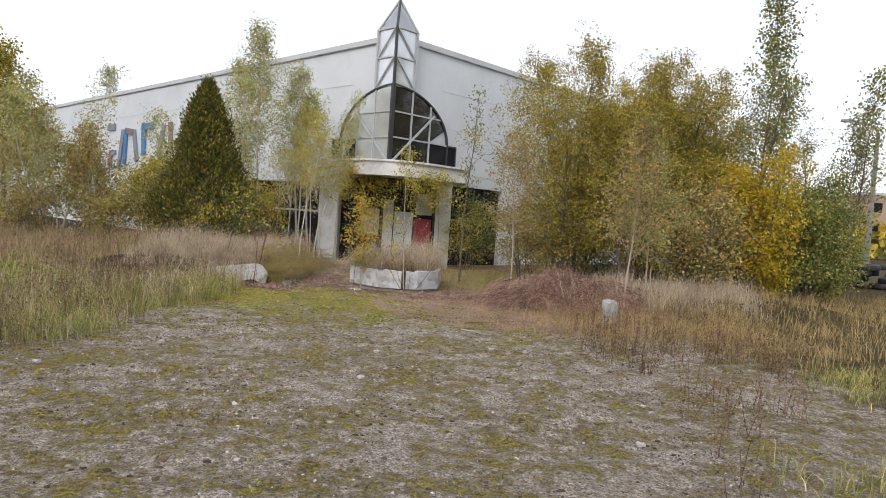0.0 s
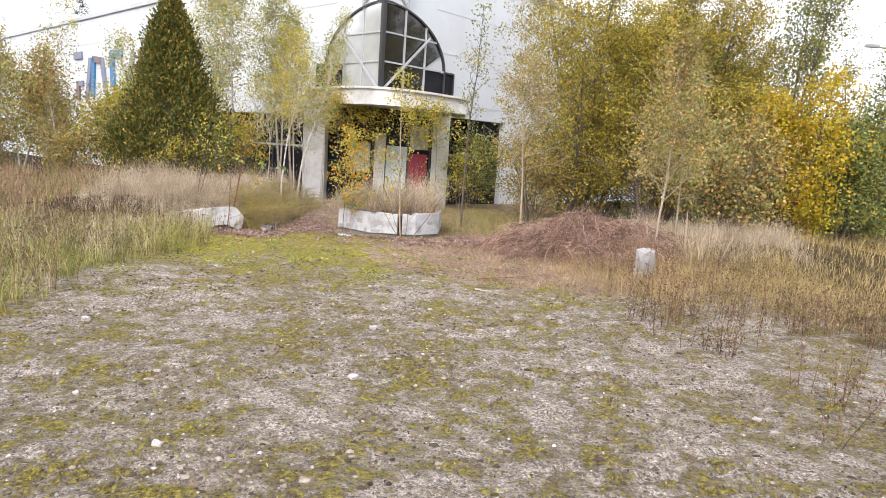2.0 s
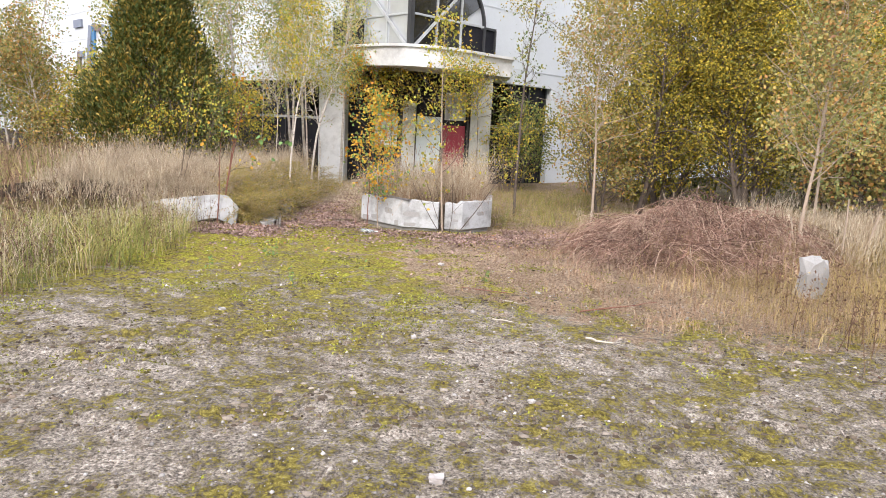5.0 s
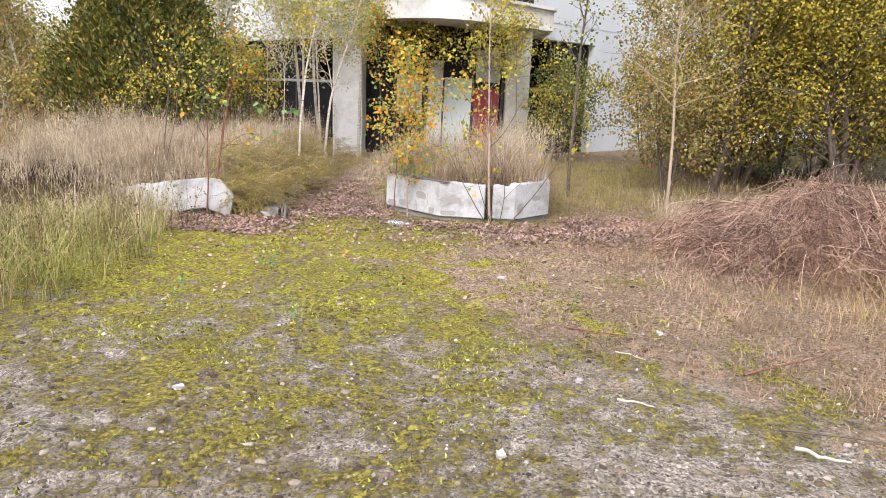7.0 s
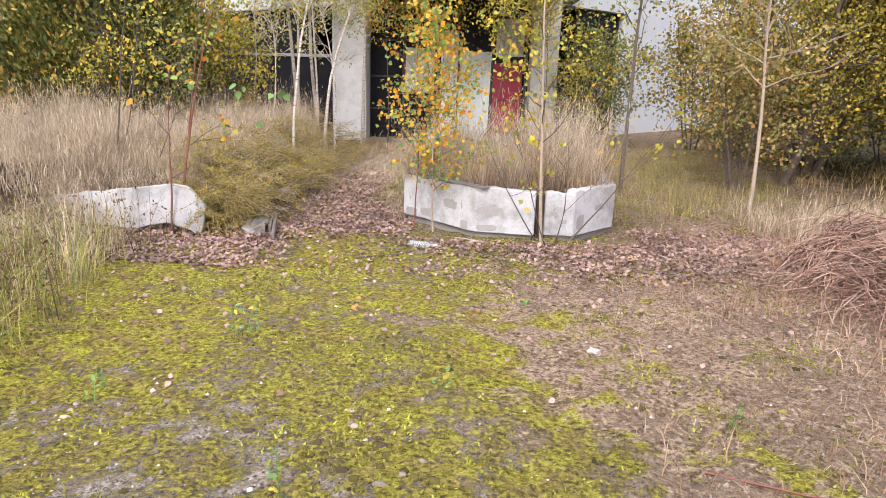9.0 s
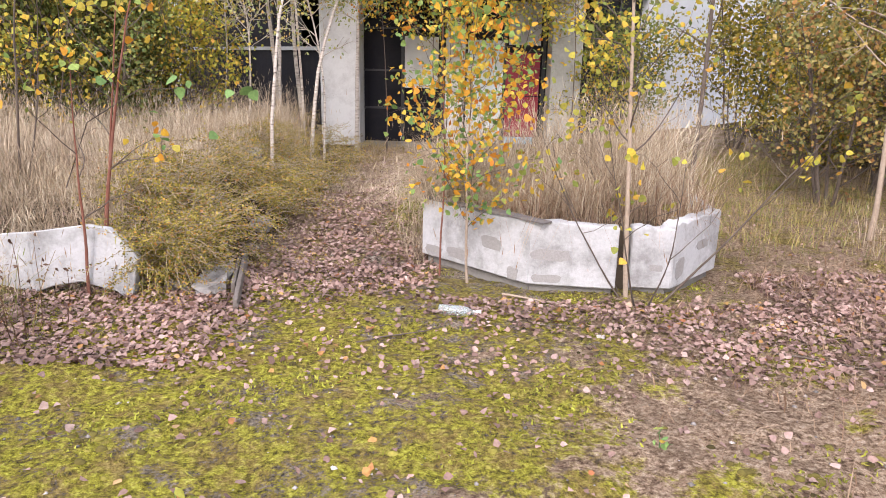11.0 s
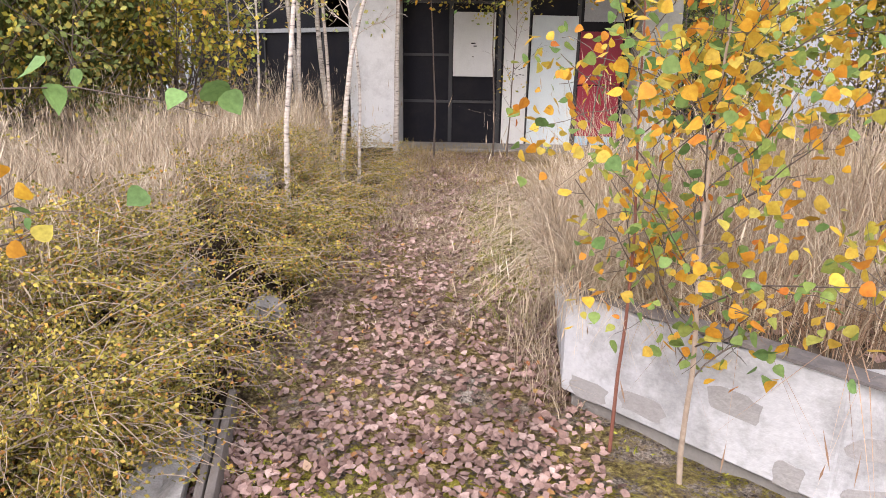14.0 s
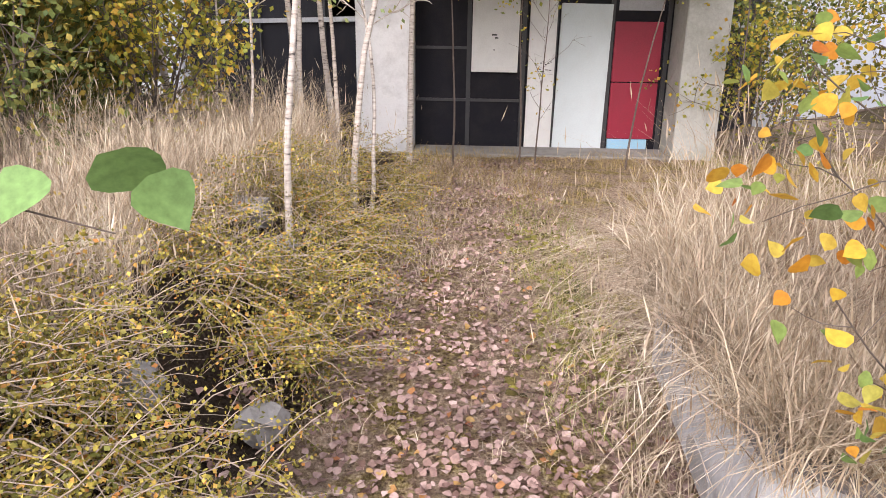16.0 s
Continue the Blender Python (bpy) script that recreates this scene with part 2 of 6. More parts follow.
def ground_material():
    m, n, l, b = material("ground_surface", 0.95)
    co = n.new("ShaderNodeTexCoord").outputs["Object"]
    sep = n.new("ShaderNodeSeparateXYZ")
    l.new(co, sep.inputs[0])
    x, y = sep.outputs[0], sep.outputs[1]
    broad = tex_noise(n, l, 0.5, 4, co, 0.6)
    patch = tex_noise(n, l, 2.3, 9, co, 0.75)
    clod = tex_noise(n, l, 7.5, 6, co, 0.7)
    fine = tex_noise(n, l, 34, 7, co, 0.8)
    grit = n.new("ShaderNodeTexVoronoi")
    grit.inputs["Scale"].default_value = 85
    grit.inputs["Randomness"].default_value = 1.0
    l.new(co, grit.inputs["Vector"])
    gravel = ramp(n, l, fine, [(0.36, (0.07, 0.062, 0.055)), (0.44, (0.25, 0.213, 0.175)), (0.53, (0.46, 0.4, 0.345)), (0.63, (0.74, 0.675, 0.6))])
    tone = ramp(n, l, grit.outputs["Color"], [(0.15, (0.2,) * 3), (0.85, (0.8,) * 3)])
    gravel = mix(n, l, 0.75, gravel, tone, "OVERLAY")
    earth = ramp(n, l, fine, [(0.35, (0.07, 0.05, 0.033)), (0.55, (0.22, 0.175, 0.125)), (0.7, (0.42, 0.36, 0.29))])
    earth_mask = ramp(n, l, calc(n, l, "MULTIPLY_ADD", clod, 0.6, calc(n, l, "MULTIPLY", broad, 0.4)), [(0.46, (0, 0, 0)), (0.6, (0.6,) * 3)])
    gravel = mix(n, l, earth_mask, gravel, earth)
    # moss lies in patches, thickest in a belt before the planters
    belt = calc(n, l, "SUBTRACT", 1.0, calc(n, l, "ABSOLUTE", calc(n, l, "MULTIPLY", calc(n, l, "SUBTRACT", y, 14.4), 0.23)), clamp=True)
    west = calc(n, l, "MULTIPLY", calc(n, l, "SUBTRACT", 2.0, x), 0.3, clamp=True)
    amount = calc(n, l, "MULTIPLY_ADD", calc(n, l, "MULTIPLY", belt, west), 0.165, -0.012)
    moss_f = calc(n, l, "ADD", calc(n, l, "MULTIPLY_ADD", broad, 0.22, calc(n, l, "MULTIPLY", patch, 0.8)), amount)
    moss_f = calc(n, l, "ADD", moss_f, calc(n, l, "MULTIPLY", calc(n, l, "SUBTRACT", clod, 0.5), 0.55))
    moss_f = calc(n, l, "ADD", moss_f, calc(n, l, "MULTIPLY", calc(n, l, "SUBTRACT", fine, 0.5), 0.9))
    moss_mask = ramp(n, l, moss_f, [(0.5, (0, 0, 0)), (0.58, (0.95,) * 3)])
    moss = ramp(n, l, fine, [(0.36, (0.045, 0.04, 0.008)), (0.46, (0.22, 0.2, 0.022)), (0.55, (0.42, 0.41, 0.04)), (0.67, (0.66, 0.66, 0.11))])
    rust = ramp(n, l, fine, [(0.32, (0.06, 0.038, 0.015)), (0.52, (0.27, 0.19, 0.055)), (0.7, (0.45, 0.35, 0.13))])
    moss = mix(n, l, ramp(n, l, clod, [(0.42, (0.9,) * 3), (0.56, (0, 0, 0))]), moss, rust)
    dull = ramp(n, l, fine, [(0.36, (0.04, 0.032, 0.012)), (0.47, (0.19, 0.15, 0.03)), (0.56, (0.33, 0.27, 0.055)), (0.68, (0.52, 0.46, 0.15))])
    moss = mix(n, l, calc(n, l, "MULTIPLY_ADD", belt, 1.3, calc(n, l, "MULTIPLY_ADD", broad, 1.2, -0.75), True), dull, moss)
    col = mix(n, l, moss_mask, gravel, moss)
    # brown litter and thatch towards the beds
    ex = calc(n, l, "MULTIPLY", calc(n, l, "SUBTRACT", x, 1.9), 0.29)
    ey = calc(n, l, "MULTIPLY", calc(n, l, "SUBTRACT", y, 14.6), 0.27)
    d1 = calc(n, l, "ADD", calc(n, l, "MULTIPLY", ex, ex), calc(n, l, "MULTIPLY", ey, ey))
    d1 = calc(n, l, "ADD", d1, calc(n, l, "MULTIPLY", calc(n, l, "SUBTRACT", patch, 0.5), 4.5))
    red_mask = ramp(n, l, d1, [(0.7, (1, 1, 1)), (1.0, (0, 0, 0))])
    beds = calc(n, l, "ADD", calc(n, l, "SUBTRACT", y, 17.2), calc(n, l, "MULTIPLY", calc(n, l, "SUBTRACT", patch, 0.5), 9))
    bed_mask = ramp(n, l, calc(n, l, "MULTIPLY_ADD", beds, 0.5, 0.5, True), [(0.2, (0, 0, 0)), (0.8, (0.9,) * 3)])
    sides = calc(n, l, "MAXIMUM", calc(n, l, "SUBTRACT", -4.9, x), calc(n, l, "SUBTRACT", x, 4.6))
    sides = calc(n, l, "ADD", sides, calc(n, l, "MULTIPLY", calc(n, l, "SUBTRACT", patch, 0.5), 4))
    side_mask = ramp(n, l, calc(n, l, "MULTIPLY_ADD", sides, 0.7, 0.3, True), [(0.1, (0, 0, 0)), (0.8, (1, 1, 1))])
    thatch = ramp(n, l, fine, [(0.36, (0.1, 0.06, 0.04)), (0.46, (0.3, 0.205, 0.14)), (0.55, (0.46, 0.345, 0.245)), (0.66, (0.68, 0.56, 0.44))])
    col = mix(n, l, red_mask, col, thatch)
    col = mix(n, l, bed_mask, col, mix(n, l, ramp(n, l, patch, [(0.5, (0, 0, 0)), (0.6, (0.8,) * 3)]), thatch, moss))
    # field soil, its brown deepened to paint shade between the grass blades
    field = ramp(n, l, clod, [(0.35, (0.05, 0.04, 0.018)), (0.65, (0.15, 0.115, 0.055))])
    col = mix(n, l, side_mask, col, field)
    # bare soil of the raised bed, darkened to paint in the shrub's shade
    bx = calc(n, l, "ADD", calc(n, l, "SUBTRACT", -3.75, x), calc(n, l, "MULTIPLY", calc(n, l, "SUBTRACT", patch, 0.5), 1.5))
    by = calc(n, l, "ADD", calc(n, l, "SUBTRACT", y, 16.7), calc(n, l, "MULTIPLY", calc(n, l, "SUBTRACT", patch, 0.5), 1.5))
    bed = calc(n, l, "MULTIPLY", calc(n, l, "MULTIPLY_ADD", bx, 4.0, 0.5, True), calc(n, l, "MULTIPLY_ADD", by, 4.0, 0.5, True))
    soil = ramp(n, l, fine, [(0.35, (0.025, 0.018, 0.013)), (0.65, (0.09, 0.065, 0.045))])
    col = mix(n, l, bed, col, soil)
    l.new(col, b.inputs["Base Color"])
    h = calc(n, l, "ADD", calc(n, l, "MULTIPLY", fine, 0.7), calc(n, l, "MULTIPLY", grit.outputs["Distance"], -0.3))
    h = calc(n, l, "ADD", h, calc(n, l, "MULTIPLY", clod, 1.6))
    h = calc(n, l, "ADD", h, calc(n, l, "MULTIPLY", moss_mask, 0.35))
    bump(n, l, b, h, 1.0, 0.045)
    b.inputs["Specular IOR Level"].default_value = 0.15
    return m


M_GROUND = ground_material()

# ---------------------------------------------------------------- builders
rng = np.random.default_rng(7)


def link_np(name, verts, faces, mat, parent=None, label=""):
    """A mesh from arrays; faces is a list of int arrays, one per face size."""
    me = bpy.data.meshes.new(name)
    verts = np.asarray(verts, np.float32)
    loops = np.concatenate([f.reshape(-1) for f in faces]).astype(np.int32)
    sizes = np.concatenate([np.full(len(f), f.shape[1]) for f in faces]).astype(np.int32)
    me.vertices.add(len(verts))
    me.vertices.foreach_set("co", verts.reshape(-1))
    me.loops.add(len(loops))
    me.loops.foreach_set("vertex_index", loops)
    me.polygons.add(len(sizes))
    me.polygons.foreach_set("loop_start", np.concatenate([[0], np.cumsum(sizes)[:-1]]).astype(np.int32))
    me.polygons.foreach_set("loop_total", sizes)
    me.update(calc_edges=True)
    me.materials.append(mat)
    ob = new(name, me)
    if parent is not None:
        ob.parent = parent
    if label:
        ob["label"] = label
    return ob


def part(name, bm, mat, parent=None, label=""):
    me = bpy.data.meshes.new(name)
    bm.normal_update()
    bm.to_mesh(me)
    bm.free()
    me.materials.append(mat)
    ob = new(name, me)
    if parent is not None:
        ob.parent = parent
    if label:
        ob["label"] = label
    return ob


def thing(name, x, y, z, label, category, group="", kind="", rz=0):
    ob = new(name)
    ob.matrix_basis = pose(x, y, z, 0, 0, rz)
    return tagged(ob, label, category, group, kind)


def box_bm(x0, x1, y0, y1, z0, z1, bevel=0.0, bm=None):
    bm = bm or bmesh.new()
    vs = [bm.verts.new((x, y, z)) for z in (z0, z1) for x, y in ((x0, y0), (x1, y0), (x1, y1), (x0, y1))]
    for q in ((3, 2, 1, 0), (4, 5, 6, 7), (0, 1, 5, 4), (1, 2, 6, 5), (2, 3, 7, 6), (3, 0, 4, 7)):
        bm.faces.new([vs[k] for k in q])
    if bevel:
        bmesh.ops.bevel(bm, geom=list(bm.edges), offset=bevel, segments=2, affect="EDGES", profile=0.6)
    return bm


def bar_bm(a, b, w, d, bm=None, up=(0, 0, 1)):
    """A rectangular bar from a to b, w wide and d deep."""
    bm = bm or bmesh.new()
    a, b = Vector(a), Vector(b)
    f = (b - a).normalized()
    s = f.cross(Vector(up))
    s = s.normalized() if s.length > 1e-4 else Vector((1, 0, 0))
    u = s.cross(f)
    vs = [bm.verts.new(p + s * (i * w / 2) + u * (j * d / 2)) for p in (a, b) for i, j in ((-1, -1), (1, -1), (1, 1), (-1, 1))]
    for q in ((3, 2, 1, 0), (4, 5, 6, 7), (0, 1, 5, 4), (1, 2, 6, 5), (2, 3, 7, 6), (3, 0, 4, 7)):
        bm.faces.new([vs[k] for k in q])
    return bm


def prism_bm(outline, thick, origin, along, out, bevel=0.0):
    """An outline of (s, z) in the upright plane through origin along 'along', given thickness against 'out'."""
    bm = bmesh.new()
    o, a, u = Vector(origin), Vector(along), Vector(out)
    front = [bm.verts.new(o + a * s + Vector((0, 0, z))) for s, z in outline]
    back = [bm.verts.new(v.co - u * thick) for v in front]
    bm.faces.new(front)
    bm.faces.new(back[::-1])
    k = len(front)
    for i in range(k):
        bm.faces.new((front[i], back[i], back[(i + 1) % k], front[(i + 1) % k]))
    bmesh.ops.recalc_face_normals(bm, faces=bm.faces)
    if bevel:
        bmesh.ops.bevel(bm, geom=list(bm.edges), offset=bevel, segments=2, affect="EDGES")
    return bm


def plan_bm(outline, z0, z1):
    bm = bmesh.new()
    lo = [bm.verts.new((x, y, z0)) for x, y in outline]
    hi = [bm.verts.new((x, y, z1)) for x, y in outline]
    bm.faces.new(lo[::-1])
    bm.faces.new(hi)
    k = len(lo)
    for i in range(k):
        bm.faces.new((lo[i], lo[(i + 1) % k], hi[(i + 1) % k], hi[i]))
    bmesh.ops.recalc_face_normals(bm, faces=bm.faces)
    return bm


def tubes(lines, sides=5):
    """Tapered tubes along polylines: each a pair of (n, 3) points and (n,) radii."""
    vs, fs, off = [], [], 0
    ang = np.linspace(0, 2 * np.pi, sides, endpoint=False)
    for p, r in lines:
        p, r = np.asarray(p, float), np.asarray(r, float)
        t = np.gradient(p, axis=0)
        t /= np.linalg.norm(t, axis=1, keepdims=True) + 1e-9
        ref = np.where(np.abs(t[:, 2:3]) > 0.9, np.array([[1.0, 0, 0]]), np.array([[0, 0, 1.0]]))
        a = np.cross(t, ref)
        a /= np.linalg.norm(a, axis=1, keepdims=True) + 1e-9
        b = np.cross(t, a)
        ring = p[:, None] + r[:, None, None] * (np.cos(ang)[None, :, None] * a[:, None] + np.sin(ang)[None, :, None] * b[:, None])
        vs.append(ring.reshape(-1, 3))
        n = len(p)
        i = np.arange(n - 1)[:, None] * sides
        j = np.arange(sides)[None]
        jn = (j + 1) % sides
        fs.append((np.stack([i + j, i + jn, i + sides + jn, i + sides + j], -1) + off).reshape(-1, 4))
        off += n * sides
    return np.concatenate(vs), [np.concatenate(fs)]


def leaf_mesh(p, size, r, droop=0.3, broad=0.75, flat=0.0, simple=False, curl=0.0):
    """A folded six-point leaf at each point p."""
    n = len(p)
    d = r.normal(size=(n, 3))
    d[:, 2] = d[:, 2] * (1 - flat) - droop
    d /= np.linalg.norm(d, axis=1, keepdims=True)
    q = r.normal(size=(n, 3))
    if flat:
        q = q * (1 - flat) + np.array([0, 0, 1.0])
        q = np.cross(d, q)
    s = np.cross(d, np.cross(q, d)) if flat else np.cross(d, q)
    s = s - d * (s * d).sum(1, keepdims=True)
    s /= np.linalg.norm(s, axis=1, keepdims=True) + 1e-9
    u = np.cross(d, s)
    L = (size * r.uniform(0.6, 1.25, n))[:, None]
    W = L * broad * 0.5
    lift = u * L * (0.1 + curl * r.uniform(-1, 1, n)[:, None])
    if simple:
        v = np.stack([p, p + d * L * 0.45 + s * W, p + d * L, p + d * L * 0.45 - s * W], 1).reshape(-1, 3)
        return v, [np.arange(n)[:, None] * 4 + np.array([[0, 1, 2, 3]])]
    v = np.stack([p, p + d * L * 0.3 + s * W + lift, p + d * L * 0.65 + s * W * 0.7 + lift * 0.8, p + d * L + u * L * curl * 0.5,
                  p + d * L * 0.65 - s * W * 0.7 + lift * 0.8, p + d * L * 0.3 - s * W + lift], 1).reshape(-1, 3)
    i = np.arange(n)[:, None] * 6
    return v, [np.concatenate([i + np.array([[0, 1, 2, 3]]), i + np.array([[0, 3, 4, 5]])])]


def fine_leaf_mesh(p, size, r, droop=0.5):
    """Ovate leaves with a midrib fold and rounded outline, for those seen close by."""
    n = len(p)
    d = r.normal(size=(n, 3)) * np.array([1, 1, 0.7])
    d[:, 2] -= droop
    d /= np.linalg.norm(d, axis=1, keepdims=True)
    s = np.cross(d, r.normal(size=(n, 3)))
    s /= np.linalg.norm(s, axis=1, keepdims=True) + 1e-9
    u = np.cross(d, s)
    L = (size * r.uniform(0.55, 1.2, n))[:, None]
    ts = np.array([0.0, 0.1, 0.27, 0.48, 0.68, 0.86, 1.0])
    ws = np.array([0.0, 0.36, 0.5, 0.46, 0.32, 0.13, 0.0])
    curl = r.uniform(-0.25, 0.25, n)[:, None]
    rows = [p + d * L * t + u * L * curl * t * t for t in ts]
    for side in (1, -1):
        rows += [p + d * L * t + u * L * (curl * t * t + 0.22 * w) + s * L * (w * side) for t, w in zip(ts[1:6], ws[1:6])]
    v = np.stack(rows, 1).reshape(-1, 3)
    i = np.arange(n)[:, None] * 17
    quads, tris = [], []
    for o, flip in ((7, 1), (12, -1)):
        tris += [[0, 1, o][::flip], [5, 6, o + 4][::flip]]
        quads += [[k, k + 1, o + k, o + k - 1][::flip] for k in range(1, 5)]
    return v, [(i[:, :, None] + np.array(quads)[None]).reshape(-1, 4), (i[:, :, None] + np.array(tris)[None]).reshape(-1, 3)]


def blade_mesh(p, h, w, bend, r):
    """Curved tapering blades on the points p, of height h, width w and sideways bend."""
    n = len(p)
    phi, turn = r.uniform(0, 2 * np.pi, n), r.uniform(0, 2 * np.pi, n)
    out = np.stack([np.cos(phi), np.sin(phi), np.zeros(n)], 1)
    side = np.stack([np.cos(turn), np.sin(turn), np.zeros(n)], 1)
    drop = np.minimum(0.35 * bend + 0.6 * np.maximum(0, bend - 1.0), 1.35)
    rows = []
    for s, k in ((0.0, 1.0), (0.35, 0.9), (0.7, 0.6)):
        c = p + out * (bend * h * s ** 2)[:, None]
        c[:, 2] += h * (s - drop * s ** 3)
        rows += [c - side * (w * k / 2)[:, None], c + side * (w * k / 2)[:, None]]
    tip = p + out * (bend * h)[:, None]
    tip[:, 2] += h * (1 - drop)
    v = np.stack(rows + [tip], 1).reshape(-1, 3)
    i = np.arange(n)[:, None] * 7
    quads = np.concatenate([i + np.array([[0, 1, 3, 2]]), i + np.array([[2, 3, 5, 4]])])
    return v, [quads, i + np.array([[4, 5, 6]])], tip


def joined(*meshes):
    vs, quads, tris, off = [], [], [], 0
    for v, fs in meshes:
        vs.append(v)
        for f in fs:
            (quads if f.shape[1] == 4 else tris).append(f + off)
        off += len(v)
    faces = [np.concatenate(k) for k in (quads, tris) if k]
    return np.concatenate(vs), faces


# ---------------------------------------------------------------- ground
PROFILE_Y = (-400, -30, 0, 6.5, 9, 13, 17, 22, 60, 500)
PROFILE_Z = (0.1, 0.1, 0.0, -0.2, -0.27, -0.37, -0.42, -0.45, -0.45, -0.45)


def smooth(a, b, v):
    k = np.clip((v - a) / (b - a), 0, 1)
    return k * k * (3 - 2 * k)


def hill(x, y, cx, cy, rx, ry, h):
    d = np.sqrt(((x - cx) / rx) ** 2 + ((y - cy) / ry) ** 2)
    return h * (1 - smooth(0.25, 1.0, d))


def height(x, y):
    x, y = np.asarray(x, float), np.asarray(y, float)
    z = np.interp(y, PROFILE_Y, PROFILE_Z)
    z = z + 0.5 * smooth(-3.75, -4.6, x) * smooth(16.4, 17.2, y) * smooth(24.2, 22.5, y) * smooth(-11, -7, x)
    z = z + hill(x, y, 3.1, 15.6, 3.0, 2.0, 0.36) + hill(x, y, 7.0, 16.5, 4.5, 3.0, 0.4)
    return z


GRID = np.random.default_rng(3).uniform(-1, 1, (64, 64))


def lumps(x, y, cell):
    """Smooth random lumps of that cell size."""
    u, v = np.asarray(x, float) / cell, np.asarray(y, float) / cell
    i, j = np.floor(u).astype(int), np.floor(v).astype(int)
    a, b = u - i, v - j
    a, b = a * a * (3 - 2 * a), b * b * (3 - 2 * b)
    g = lambda p, q: GRID[p % 64, q % 64]
    return (g(i, j) * (1 - a) + g(i + 1, j) * a) * (1 - b) + (g(i, j + 1) * (1 - a) + g(i + 1, j + 1) * a) * b


def bumps(x, y):
    """Clods and old wheel ruts that curve across the yard."""
    x, y = np.asarray(x, float), np.asarray(y, float)
    near = smooth(60, 25, np.abs(x) + np.abs(y))
    z = 0.02 * lumps(x, y, 0.9) + 0.013 * lumps(x + 7, y, 0.37) + 0.013 * lumps(x, y + 5, 0.17) + 0.009 * lumps(x + 3, y + 9, 0.085)
    d = np.hypot(x - 0.5, y + 3.0)
    for R in (8.5, 10.1, 12.2, 13.6):
        w = np.exp(-((d - R) / 0.22) ** 2) * smooth(0.9, 0.2, np.abs(lumps(x, y, 2.7)))
        z = z - w * (0.018 + 0.012 * np.sin(d * 42 + 3 * np.sin(x * 2)))
    # tread marks pressed into soft patches
    for cx, cy, rr, turn in ((-1.65, 5.2, 0.45, 0.25), (0.5, 8.7, 0.9, -0.2), (-2.9, 9.6, 0.5, 0.3), (1.2, 5.6, 0.5, -0.3)):
        z = z + 0.015 * np.exp(-((x - cx) ** 2 + (y - cy) ** 2) / rr) * np.sin(34 * (y + turn * x))
    return z * near


def build_ground():
    xs = np.unique(np.concatenate([np.linspace(-400, -40, 13), np.linspace(-40, -9, 32), np.linspace(-9, -5, 50), np.linspace(-5, 3, 260), np.linspace(3, 7, 50), np.linspace(7, 40, 34), np.linspace(40, 400, 13)]))
    ys = np.unique(np.concatenate([np.linspace(-400, -20, 12), np.linspace(-20, -1, 12), np.linspace(-1, 2.5, 60), np.linspace(2.5, 17, 450), np.linspace(17, 27, 130), np.linspace(27, 60, 20), np.linspace(60, 500, 14)]))
    X, Y = np.meshgrid(xs, ys)
    Z = height(X, Y) + bumps(X, Y)
    v = np.stack([X, Y, Z], -1).reshape(-1, 3)
    i = (np.arange(len(ys) - 1)[:, None] * len(xs) + np.arange(len(xs) - 1)[None]).reshape(-1, 1)
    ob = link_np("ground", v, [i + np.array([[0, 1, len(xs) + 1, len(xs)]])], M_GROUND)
    ob.data.shade_smooth()
    tagged(ob, "gravel yard overgrown with yellow-green moss, thatch and leaf litter", "ground", kind="structure")


build_ground()
GZ = -0.45

# ---------------------------------------------------------------- building
C = Vector((-2.1, 24.55, 0))
LD, RD = Vector((-0.72, 0.694, 0)), Vector((0.694, 0.72, 0))
LO, RO = Vector((-0.694, -0.72, 0)), Vector((0.72, -0.694, 0))
ROOF = 7.7


def storey_wall(name, label, along, out, openings, length, z0, z1, thick=0.35, begin=0.0):
    """A wall along 'along' from the corner, cut through by the openings (s0, s1, top)."""
    root = tagged(new(name), label, "wall", kind="structure")
    s = begin
    for s0, s1, top in openings:
        part("wall_pier", prism_bm([(s, z0), (s0, z0), (s0, z1), (s, z1)], thick, C, along, out), M_WALL, root)
        part("wall_lintel", prism_bm([(s0, top), (s1, top), (s1, z1), (s0, z1)], thick, C, along, out), M_WALL, root)
        s = s1
    part("wall_panel", prism_bm([(s, z0), (length, z0), (length, z1), (s, z1)], thick, C, along, out), M_WALL, root)
    return root


